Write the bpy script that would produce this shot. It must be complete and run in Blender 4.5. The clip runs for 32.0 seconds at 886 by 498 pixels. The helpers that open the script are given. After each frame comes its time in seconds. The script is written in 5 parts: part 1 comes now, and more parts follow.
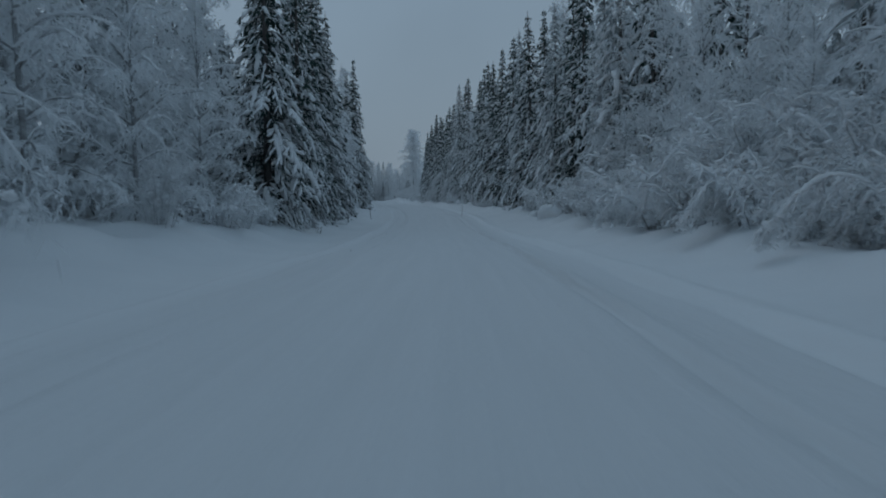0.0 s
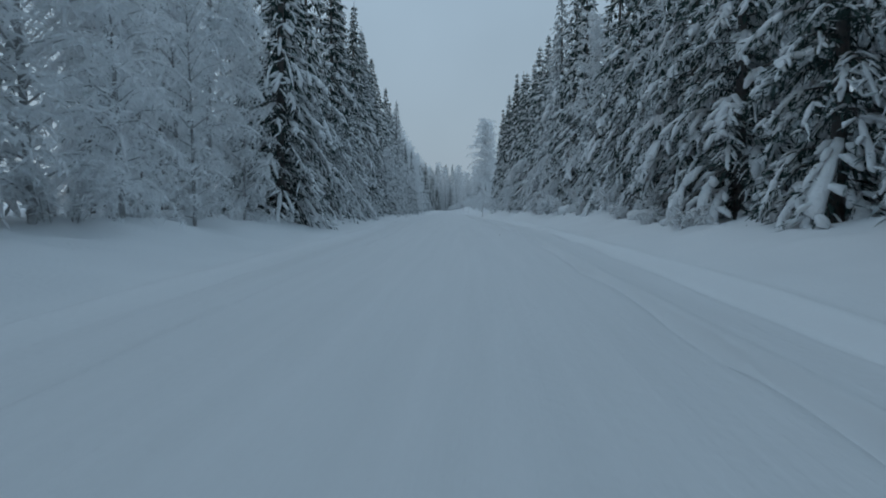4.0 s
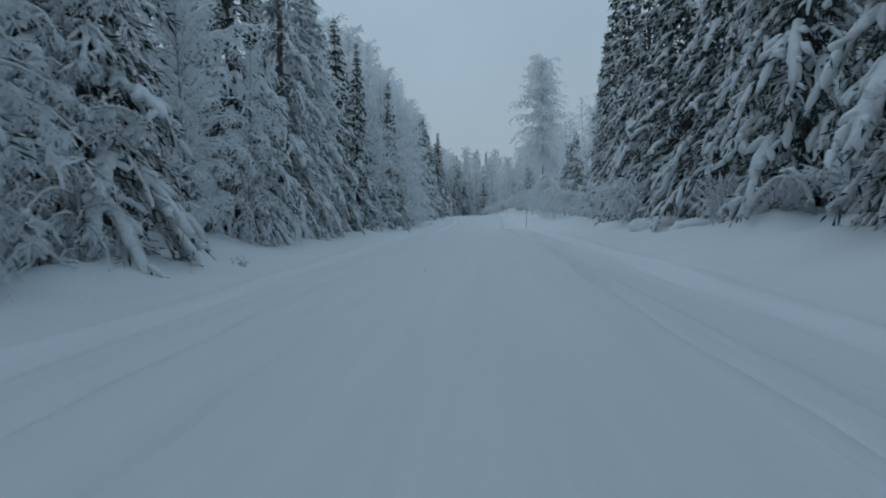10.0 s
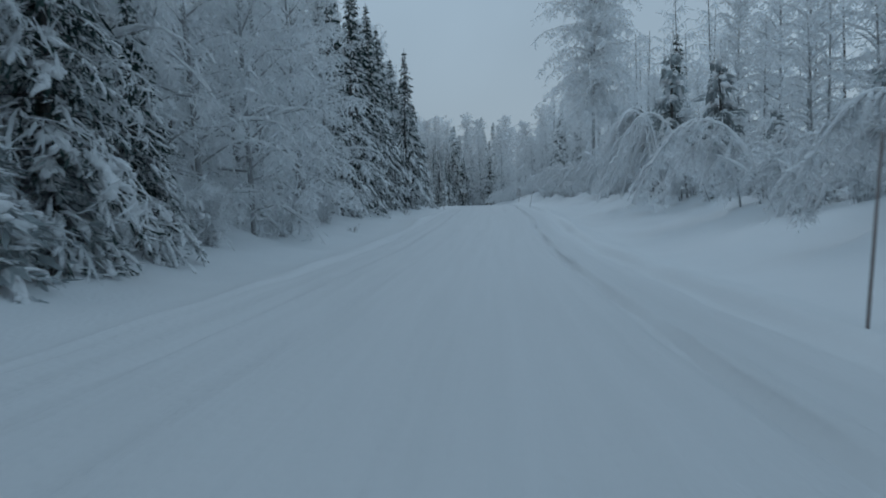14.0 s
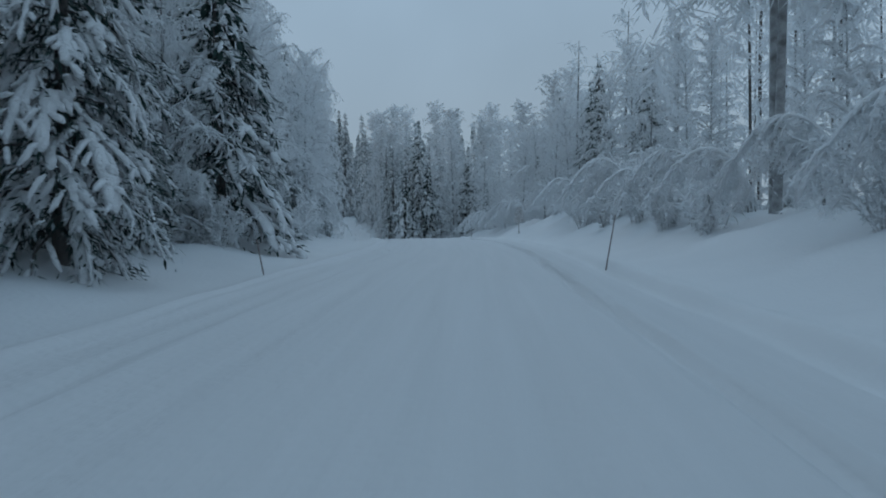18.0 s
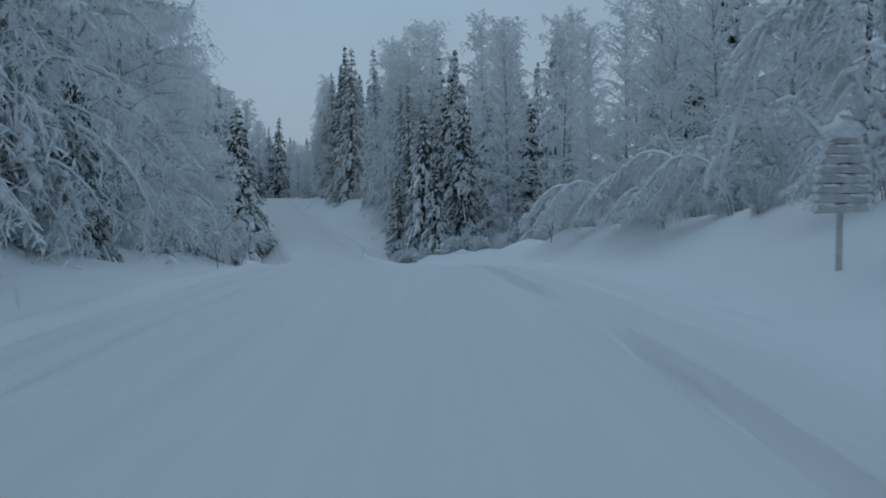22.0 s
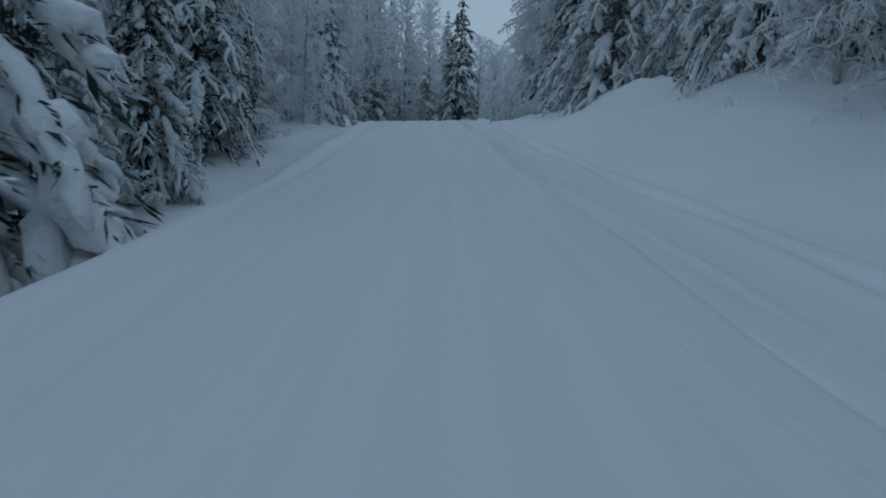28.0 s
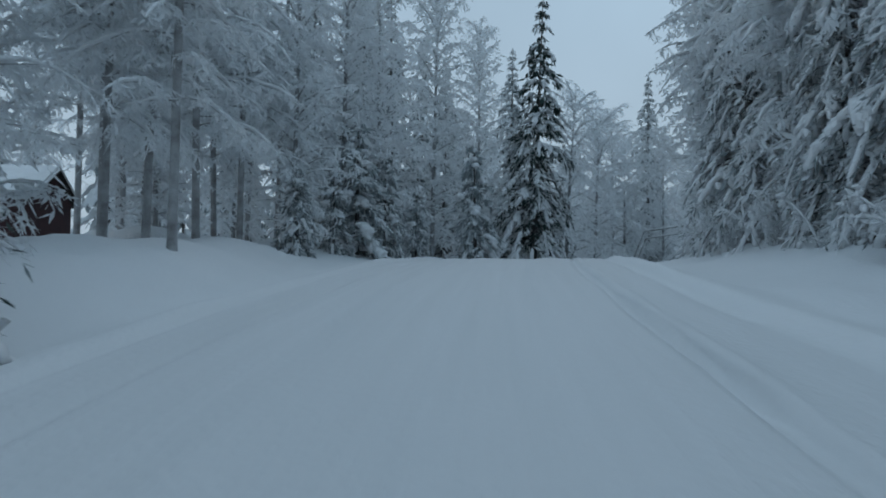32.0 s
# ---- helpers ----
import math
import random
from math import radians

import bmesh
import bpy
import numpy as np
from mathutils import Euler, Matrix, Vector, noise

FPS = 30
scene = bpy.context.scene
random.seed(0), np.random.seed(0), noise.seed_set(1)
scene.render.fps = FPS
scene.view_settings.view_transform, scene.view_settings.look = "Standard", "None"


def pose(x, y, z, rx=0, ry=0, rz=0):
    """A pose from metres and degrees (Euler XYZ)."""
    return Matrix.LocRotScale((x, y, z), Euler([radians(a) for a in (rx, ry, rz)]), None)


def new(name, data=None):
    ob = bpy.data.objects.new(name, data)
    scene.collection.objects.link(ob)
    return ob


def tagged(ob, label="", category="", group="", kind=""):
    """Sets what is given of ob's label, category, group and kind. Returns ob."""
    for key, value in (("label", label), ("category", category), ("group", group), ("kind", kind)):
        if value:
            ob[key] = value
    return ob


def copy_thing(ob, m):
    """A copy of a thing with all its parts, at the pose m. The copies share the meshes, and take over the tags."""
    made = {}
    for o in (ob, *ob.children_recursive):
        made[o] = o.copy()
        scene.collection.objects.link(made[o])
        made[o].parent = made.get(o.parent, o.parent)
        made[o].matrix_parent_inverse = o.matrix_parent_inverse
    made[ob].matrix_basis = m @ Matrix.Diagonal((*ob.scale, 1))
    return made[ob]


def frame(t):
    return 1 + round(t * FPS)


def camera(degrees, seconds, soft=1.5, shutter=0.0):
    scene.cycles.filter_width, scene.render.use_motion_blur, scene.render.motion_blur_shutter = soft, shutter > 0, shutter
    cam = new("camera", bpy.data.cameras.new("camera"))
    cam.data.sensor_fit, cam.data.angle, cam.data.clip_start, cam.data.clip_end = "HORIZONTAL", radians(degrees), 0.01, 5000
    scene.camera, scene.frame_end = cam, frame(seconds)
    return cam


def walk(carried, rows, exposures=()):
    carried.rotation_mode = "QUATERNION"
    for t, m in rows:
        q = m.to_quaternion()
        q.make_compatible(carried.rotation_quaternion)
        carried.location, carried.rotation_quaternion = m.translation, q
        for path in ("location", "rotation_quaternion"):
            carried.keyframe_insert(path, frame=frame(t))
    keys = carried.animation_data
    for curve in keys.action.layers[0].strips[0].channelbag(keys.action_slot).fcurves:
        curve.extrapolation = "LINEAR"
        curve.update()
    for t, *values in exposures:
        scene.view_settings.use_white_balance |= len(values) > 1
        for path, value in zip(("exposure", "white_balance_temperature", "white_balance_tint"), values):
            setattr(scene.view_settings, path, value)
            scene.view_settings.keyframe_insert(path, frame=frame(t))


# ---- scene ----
cam = camera(64.0, 32.0, soft=1.8, shutter=0.15)
PATH = [
    (0.0, 0.04, -0.12, 1.29, 86.10, 0.92, -0.01),
    (0.5, 0.30, 9.17, 1.17, 85.81, 0.35, 0.43),
    (1.0, 0.40, 18.56, 1.02, 85.69, 0.32, 1.15),
    (1.5, 0.38, 27.91, 0.83, 85.52, 0.05, 2.68),
    (2.0, 0.28, 37.09, 0.65, 85.70, 0.42, 3.47),
    (2.5, 0.13, 45.86, 0.55, 85.91, 0.58, 4.04),
    (3.0, -0.02, 54.18, 0.57, 86.26, 0.52, 4.76),
    (3.5, -0.19, 62.19, 0.69, 86.67, 0.38, 5.56),
    (4.0, -0.45, 70.07, 0.86, 87.08, 0.30, 6.35),
    (4.5, -0.86, 78.01, 1.03, 87.42, 0.45, 7.06),
    (5.0, -1.46, 86.13, 1.16, 87.63, 0.96, 7.60),
    (5.5, -2.18, 94.37, 1.28, 87.92, 1.19, 8.17),
    (6.0, -2.95, 102.64, 1.39, 88.10, 0.69, 8.68),
    (6.5, -3.75, 110.86, 1.47, 87.98, 0.20, 8.95),
    (7.0, -4.59, 118.97, 1.52, 88.03, 0.35, 9.50),
    (7.5, -5.47, 126.97, 1.54, 87.99, 0.02, 9.80),
    (8.0, -6.34, 134.95, 1.55, 87.86, -0.12, 9.54),
    (8.5, -7.22, 142.94, 1.56, 87.93, 0.36, 9.46),
    (9.0, -8.10, 150.90, 1.57, 87.75, 0.38, 9.35),
    (9.5, -8.94, 158.76, 1.60, 87.52, 0.94, 9.23),
    (10.0, -9.71, 166.48, 1.64, 87.38, 1.60, 9.21),
    (10.5, -10.46, 173.99, 1.69, 86.95, 2.17, 9.28),
    (11.0, -11.19, 181.33, 1.74, 86.60, 2.41, 9.26),
    (11.5, -11.93, 188.57, 1.79, 86.44, 2.44, 9.26),
    (12.0, -12.68, 195.74, 1.81, 85.84, 2.46, 9.36),
    (12.5, -13.42, 202.87, 1.83, 85.44, 1.88, 9.53),
    (13.0, -14.17, 210.00, 1.83, 85.69, 2.03, 9.63),
    (13.5, -14.92, 217.10, 1.80, 86.13, 2.34, 9.64),
    (14.0, -15.67, 224.16, 1.72, 86.54, 1.78, 9.72),
    (14.5, -16.41, 231.08, 1.63, 86.65, 0.55, 9.26),
    (15.0, -17.11, 237.88, 1.55, 86.79, -0.29, 9.02),
    (15.5, -17.78, 244.58, 1.53, 87.01, -0.35, 8.93),
    (16.0, -18.39, 251.24, 1.59, 87.35, -0.24, 8.90),
    (16.5, -18.96, 257.87, 1.75, 87.77, -0.09, 8.83),
    (17.0, -19.51, 264.44, 1.99, 88.41, 0.01, 8.64),
    (17.5, -20.06, 270.82, 2.25, 88.36, 0.28, 8.33),
    (18.0, -20.61, 276.99, 2.45, 88.31, 0.56, 8.12),
    (18.5, -21.17, 283.00, 2.56, 87.75, 0.39, 8.22),
    (19.0, -21.71, 288.92, 2.62, 87.35, 0.37, 8.43),
    (19.5, -22.25, 294.71, 2.68, 87.03, 0.82, 8.70),
    (20.0, -22.82, 300.37, 2.76, 86.56, 0.79, 9.08),
    (20.5, -23.51, 305.92, 2.83, 86.46, 0.59, 9.44),
    (21.0, -24.34, 311.34, 2.88, 86.67, 0.64, 10.40),
    (21.5, -25.32, 316.66, 2.91, 86.96, 0.63, 11.32),
    (22.0, -26.40, 321.95, 2.94, 87.01, 0.42, 12.46),
    (22.5, -27.55, 327.20, 2.96, 87.09, 0.48, 14.15),
    (23.0, -28.82, 332.40, 2.96, 86.56, 0.74, 16.02),
    (23.5, -30.30, 337.55, 2.87, 85.99, 0.59, 17.86),
    (24.0, -32.00, 342.70, 2.65, 85.31, 0.39, 19.80),
    (24.5, -33.86, 347.84, 2.28, 84.09, 0.13, 21.86),
    (25.0, -35.87, 353.01, 1.79, 82.91, 0.13, 23.04),
    (25.5, -38.03, 358.21, 1.23, 81.75, 0.55, 24.80),
    (26.0, -40.36, 363.37, 0.71, 80.86, 0.55, 27.17),
    (26.5, -42.84, 368.39, 0.34, 80.98, 0.80, 29.04),
    (27.0, -45.43, 373.20, 0.21, 81.58, 0.50, 29.66),
    (27.5, -48.08, 377.86, 0.35, 82.64, -0.04, 29.61),
    (28.0, -50.76, 382.50, 0.69, 84.12, -0.49, 29.41),
    (28.5, -53.45, 387.21, 1.15, 86.01, -0.52, 29.63),
    (29.0, -56.15, 391.99, 1.67, 88.29, 0.18, 30.82),
    (29.5, -58.83, 396.71, 2.22, 90.18, 1.27, 31.85),
    (30.0, -61.49, 401.24, 2.80, 91.32, 1.09, 32.88),
    (30.5, -64.09, 405.54, 3.39, 92.20, 1.31, 33.74),
    (31.0, -66.62, 409.68, 3.96, 92.50, 0.93, 34.01),
    (31.5, -69.09, 413.72, 4.50, 92.32, 0.23, 33.88),
    (32.0, -71.54, 417.73, 5.00, 92.11, -0.48, 33.47),
]
walk(cam, [(t, pose(*p)) for t, *p in PATH], [
    (0, -0.68, 6440, 10), (0.8, -0.33, 6430, 10), (2.5, -0.28, 6440, 10), (4.5, 0.02, 6730, 10), (9, 0.02, 6740, 10), (13, -0.05, 6730, 10), (14.5, -0.07, 6680, 10), (16.5, -0.15, 6500, 10), (19, -0.13, 6500, 10),
    (22, -0.14, 6460, 10), (25, -0.18, 6460, 10), (26, -0.23, 6450, 10), (28.5, -0.15, 6440, 10), (30, 0.0, 6600, 10), (31, 0.08, 6730, 10), (32, 0.2, 6740, 10)])

# ---- sky and light ----
world = bpy.data.worlds.new("overcast_sky")
scene.world = world
world.use_nodes = True
wn, wl = world.node_tree.nodes, world.node_tree.links
wn.clear()
w_sky = wn.new("ShaderNodeTexSky")
w_sky.sky_type, w_sky.sun_disc = "NISHITA", False
w_sky.sun_elevation, w_sky.sun_rotation = radians(9), radians(200)
w_sky.air_density, w_sky.dust_density = 1.0, 3.0
w_dim = wn.new("ShaderNodeMix")
w_dim.data_type, w_dim.blend_type = "RGBA", "MULTIPLY"
w_dim.inputs[0].default_value = 1.0
w_dim.inputs[7].default_value = (0.08, 0.08, 0.08, 1)
w_co, w_sep, w_up = wn.new("ShaderNodeTexCoord"), wn.new("ShaderNodeSeparateXYZ"), wn.new("ShaderNodeMapRange")
w_up.inputs[1].default_value, w_up.inputs[2].default_value = 0.0, 0.75
w_cloud = wn.new("ShaderNodeTexNoise")
w_cloud.inputs["Scale"].default_value, w_cloud.inputs["Detail"].default_value = 2.2, 4
w_deck = wn.new("ShaderNodeMix")
w_deck.data_type = "RGBA"
w_deck.inputs[6].default_value, w_deck.inputs[7].default_value = (0.350, 0.452, 0.555, 1), (0.345, 0.530, 0.715, 1)
w_soft = wn.new("ShaderNodeMapRange")
w_soft.inputs[1].default_value, w_soft.inputs[2].default_value, w_soft.inputs[3].default_value, w_soft.inputs[4].default_value = 0.3, 0.7, 0.9, 1.06
w_tone = wn.new("ShaderNodeVectorMath")
w_tone.operation = "SCALE"
w_mix = wn.new("ShaderNodeMix")
w_mix.data_type = "RGBA"
w_mix.inputs[0].default_value = 0.9
wl.new(w_co.outputs["Generated"], w_sep.inputs[0])
wl.new(w_co.outputs["Generated"], w_cloud.inputs["Vector"])
wl.new(w_sep.outputs[2], w_up.inputs[0])
wl.new(w_up.outputs[0], w_deck.inputs[0])
wl.new(w_cloud.outputs[0], w_soft.inputs[0])
wl.new(w_deck.outputs[2], w_tone.inputs[0])
wl.new(w_soft.outputs[0], w_tone.inputs["Scale"])
wl.new(w_tone.outputs[0], w_mix.inputs[7])
w_bg = wn.new("ShaderNodeBackground")
w_bg.inputs[1].default_value = 1.0
w_out = wn.new("ShaderNodeOutputWorld")
wl.new(w_sky.outputs[0], w_dim.inputs[6])
wl.new(w_dim.outputs[2], w_mix.inputs[6])
wl.new(w_mix.outputs[2], w_bg.inputs[0])
wl.new(w_bg.outputs[0], w_out.inputs[0])
sun = new("sun", bpy.data.lights.new("sun", "SUN"))
sun.data.energy, sun.data.angle, sun.data.color = 0.2, radians(40), (0.95, 0.97, 1.0)
sun.matrix_world = pose(0, 0, 40, 42, 0, 200)


# ---- materials ----
def material(name, color, rough=0.7, spread=0.15, scale=3.0, fine=40.0, bump=0.3, depth=0.02, second=None, objvar=0.0, spec=0.3, sheer=0.0):
    """Two scales of noise in colour, fine relief, and a little change from thing to thing."""
    m = bpy.data.materials.new(name)
    m.use_nodes = True
    n, l = m.node_tree.nodes, m.node_tree.links
    b = n["Principled BSDF"]
    b.inputs["Roughness"].default_value = rough
    b.inputs["Specular IOR Level"].default_value = spec
    co = n.new("ShaderNodeTexCoord")
    big, small = n.new("ShaderNodeTexNoise"), n.new("ShaderNodeTexNoise")
    big.inputs["Scale"].default_value, small.inputs["Scale"].default_value = scale, fine
    big.inputs["Detail"].default_value, small.inputs["Detail"].default_value = 4, 3
    ramp = n.new("ShaderNodeMix")
    ramp.data_type = "RGBA"
    second = second or [c * (1 - spread) for c in color]
    ramp.inputs[6].default_value, ramp.inputs[7].default_value = (*color, 1), (*second, 1)
    add = n.new("ShaderNodeMath")
    add.operation = "MULTIPLY_ADD"
    add.inputs[1].default_value, add.inputs[2].default_value = 0.35, -0.17
    mul = n.new("ShaderNodeMath")
    mul.operation, mul.use_clamp = "MULTIPLY_ADD", True
    mul.inputs[1].default_value = 1.6
    l.new(co.outputs["Object"], big.inputs["Vector"]), l.new(co.outputs["Object"], small.inputs["Vector"])
    l.new(small.outputs[0], add.inputs[0]), l.new(big.outputs[0], mul.inputs[0])
    off = n.new("ShaderNodeMath")
    off.operation = "ADD"
    off.inputs[1].default_value = -0.3
    l.new(add.outputs[0], off.inputs[0]), l.new(off.outputs[0], mul.inputs[2]), l.new(mul.outputs[0], ramp.inputs[0])
    result = ramp.outputs[2]
    if objvar:
        info, hsv, rng = n.new("ShaderNodeObjectInfo"), n.new("ShaderNodeHueSaturation"), n.new("ShaderNodeMapRange")
        rng.inputs[3].default_value, rng.inputs[4].default_value = 1 - objvar, 1 + objvar
        l.new(info.outputs["Random"], rng.inputs[0]), l.new(rng.outputs[0], hsv.inputs["Value"])
        l.new(result, hsv.inputs["Color"])
        result = hsv.outputs[0]
    l.new(result, b.inputs["Base Color"])
    if bump:
        bp = n.new("ShaderNodeBump")
        bp.inputs["Strength"].default_value, bp.inputs["Distance"].default_value = bump, depth
        l.new(small.outputs[0], bp.inputs["Height"]), l.new(bp.outputs[0], b.inputs["Normal"])
    if sheer:
        tr, both = n.new("ShaderNodeBsdfTranslucent"), n.new("ShaderNodeMixShader")
        both.inputs[0].default_value = sheer
        l.new(result, tr.inputs["Color"]), l.new(b.outputs[0], both.inputs[1]), l.new(tr.outputs[0], both.inputs[2])
        l.new(both.outputs[0], n["Material Output"].inputs[0])
    return m


def ground_material():
    """Packed snow in streaks along the road, loose snow beside it; the ground's own map carries (across, along)."""
    m = bpy.data.materials.new("snow_ground")
    m.use_nodes = True
    n, l = m.node_tree.nodes, m.node_tree.links
    b = n["Principled BSDF"]
    b.inputs["Roughness"].default_value, b.inputs["Specular IOR Level"].default_value = 0.65, 0.25
    uv = n.new("ShaderNodeUVMap")
    uv.uv_map = "across_along"
    sep = n.new("ShaderNodeSeparateXYZ")
    l.new(uv.outputs[0], sep.inputs[0])
    mp = n.new("ShaderNodeMapping")
    mp.inputs["Scale"].default_value = (3.2, 0.11, 1)
    l.new(uv.outputs[0], mp.inputs[0])
    streak, blot, fine = (n.new("ShaderNodeTexNoise") for _ in range(3))
    streak.inputs["Scale"].default_value, streak.inputs["Detail"].default_value = 1.0, 5
    blot.inputs["Scale"].default_value, blot.inputs["Detail"].default_value = 0.45, 4
    fine.inputs["Scale"].default_value, fine.inputs["Detail"].default_value = 9.0, 5
    l.new(mp.outputs[0], streak.inputs["Vector"])
    l.new(uv.outputs[0], blot.inputs["Vector"]), l.new(uv.outputs[0], fine.inputs["Vector"])
    dist = n.new("ShaderNodeMath")
    dist.operation = "ADD"
    dist.inputs[1].default_value = 0.7
    l.new(sep.outputs[0], dist.inputs[0])
    ab = n.new("ShaderNodeMath")
    ab.operation = "ABSOLUTE"
    l.new(dist.outputs[0], ab.inputs[0])
    on = n.new("ShaderNodeMapRange")
    on.inputs[1].default_value, on.inputs[2].default_value, on.inputs[3].default_value, on.inputs[4].default_value = 3.2, 4.4, 1, 0
    l.new(ab.outputs[0], on.inputs[0])
    packed, loose, mix = (n.new("ShaderNodeMix") for _ in range(3))
    for k in (packed, loose, mix):
        k.data_type = "RGBA"
    packed.inputs[6].default_value, packed.inputs[7].default_value = (0.62, 0.635, 0.645, 1), (0.70, 0.71, 0.725, 1)
    loose.inputs[6].default_value, loose.inputs[7].default_value = (0.715, 0.73, 0.745, 1), (0.79, 0.80, 0.81, 1)
    l.new(streak.outputs[0], packed.inputs[0]), l.new(blot.outputs[0], loose.inputs[0])
    l.new(on.outputs[0], mix.inputs[0]), l.new(loose.outputs[2], mix.inputs[6]), l.new(packed.outputs[2], mix.inputs[7])
    l.new(mix.outputs[2], b.inputs["Base Color"])
    hs = n.new("ShaderNodeMath")
    hs.operation = "MULTIPLY"
    l.new(streak.outputs[0], hs.inputs[0]), l.new(on.outputs[0], hs.inputs[1])
    hf = n.new("ShaderNodeMath")
    hf.operation = "MULTIPLY_ADD"
    hf.inputs[1].default_value = 0.55
    l.new(fine.outputs[0], hf.inputs[0]), l.new(hs.outputs[0], hf.inputs[2])
    bp = n.new("ShaderNodeBump")
    bp.inputs["Strength"].default_value, bp.inputs["Distance"].default_value = 0.6, 0.05
    l.new(hf.outputs[0], bp.inputs["Height"]), l.new(bp.outputs[0], b.inputs["Normal"])
    return m


SNOW = material("tree_snow", (0.86, 0.87, 0.88), 0.75, 0.14, 2.0, 11.0, 0.9, 0.07, objvar=0.04)
FROST = material("frosted_twigs", (0.93, 0.94, 0.95), 0.75, 0.3, 0.9, 18.0, 0.3, 0.02, second=(0.78, 0.80, 0.81), objvar=0.07, sheer=0.55)
NEEDLE = material("spruce_needles", (0.036, 0.068, 0.060), 0.75, 0.4, 2.0, 30.0, 0.3, 0.02, second=(0.017, 0.036, 0.032), objvar=0.15)
FROSTHAZENEEDLE = material("frosted_and_hazed_needles", (0.54, 0.58, 0.60), 0.8, 0.4, 1.5, 22.0, 0.3, 0.02, second=(0.13, 0.16, 0.155), objvar=0.12, sheer=0.2)
BARK = material("dark_bark", (0.075, 0.066, 0.060), 0.9, 0.5, 4.0, 30.0, 0.8, 0.03, second=(0.16, 0.15, 0.145))
FROSTBARK = material("frosted_pine_bark", (0.16, 0.145, 0.14), 0.9, 0.5, 2.2, 16.0, 0.8, 0.03, second=(0.58, 0.59, 0.60))
TWIGBARK = material("rimy_branch_bark", (0.24, 0.235, 0.235), 0.85, 0.4, 3.0, 25.0, 0.4, 0.01, second=(0.56, 0.57, 0.58))
BIRCHBARK = material("birch_bark", (0.58, 0.59, 0.60), 0.8, 0.5, 2.6, 18.0, 0.5, 0.02, second=(0.09, 0.085, 0.08))
GROUND = ground_material()
POLE = material("weathered_pole", (0.24, 0.205, 0.20), 0.7, 0.4, 6.0, 40.0, 0.4, 0.005, second=(0.30, 0.24, 0.22))

# ---- terrain ----
AX = radians(8.0)
AHEAD, RIGHT = np.array([-math.sin(AX), math.cos(AX)]), np.array([math.cos(AX), math.sin(AX)])
ROAD = np.array([(-900, -120, 0), (-60, -8.4, 0.3),
    (0, 0.04, -0.01), (18, 2.93, -0.28), (36, 5.35, -0.63), (54, 7.57, -0.73), (72, 9.53, -0.38), (90, 10.78, -0.07), (108, 11.62, 0.15), (126, 12.24, 0.24), (144, 12.78, 0.26), (162, 13.39, 0.32), (180, 14.11, 0.43), (198, 14.77, 0.52), (216, 15.40, 0.50), (234, 16.02, 0.29), (252, 16.79, 0.31), (270, 17.78, 0.91), (288, 18.66, 1.31), (306, 19.30, 1.53), (324, 18.55, 1.65), (342, 16.33, 1.42), (360, 12.20, -0.07), (378, 6.12, -1.03), (396, -1.05, 0.37), (414, -8.54, 2.54),
    (432, -15.9, 4.5), (440, -18.8, 5.15), (448, -21.3, 5.6), (458, -23.7, 5.75), (470, -25.3, 5.4), (485, -26.1, 4.5), (515, -24.5, 3.2), (560, -15.5, 3.0), (640, 12, 3.5), (1500, 260, 6)])
# along, then the height of the bank on the left and on the right, and how far off the trees stand there
BANKS = np.array([(-60, 0.8, 0.5, 12, 11), (15, 1.1, 0.5, 12, 10), (45, 1.1, 0.5, 11.5, 10.5), (62, 0.9, 0.6, 11, 11), (80, 0.65, 0.6, 11, 11), (110, 0.5, 0.7, 10.5, 11), (150, 0.65, 0.7, 11, 10.5),
    (180, 0.5, 0.7, 11, 10.5), (220, 0.4, 0.9, 10.5, 11), (262, 0.7, 1.1, 10, 12), (300, 0.7, 1.4, 10, 11), (318, 0.6, 1.6, 10.5, 10.5), (333, 0.75, 1.85, 10.5, 10.5), (345, 0.75, 1.55, 10.5, 11),
    (356, 0.6, 1.6, 11, 9.5), (362, 0.5, 1.3, 10, 8.5), (368, 0.5, 0.9, 9, 8), (374.5, 0.45, 0.6, 6.5, 6.5), (376.3, 0.35, 0.5, 6.5, 6.5), (379.5, -1.2, -0.5, 9, 10), (385, -1.7, -0.7, 8, 10), (390, -1.7, -0.2, 8, 10), (392, -1.7, 0.4, 8, 10.5), (395, -1.7, 1.1, 8, 11), (400, -1.4, 1.5, 8.5, 11), (408, -0.8, 1.8, 9.5, 11), (416, 0.1, 1.7, 9.5, 11),
    (424, 0.7, 0.9, 7.2, 10), (430, 0.75, 0.4, 7.2, 10), (437, 0.75, 0.5, 7.2, 10), (446, 0.5, 0.7, 9, 10), (460, 0.6, 0.8, 10, 10), (1500, 0.6, 0.8, 10, 10)])


def curve_at(u, col):
    """A smooth line through the road's stations."""
    u = np.asarray(u, float)
    k, y = ROAD[:, 0], ROAD[:, col]
    s = np.gradient(y, k)
    i = np.clip(np.searchsorted(k, u) - 1, 0, len(k) - 2)
    h = k[i + 1] - k[i]
    t = (u - k[i]) / h
    return (2 * t**3 - 3 * t**2 + 1) * y[i] + (t**3 - 2 * t**2 + t) * h * s[i] + (3 * t**2 - 2 * t**3) * y[i + 1] + (t**3 - t**2) * h * s[i + 1]


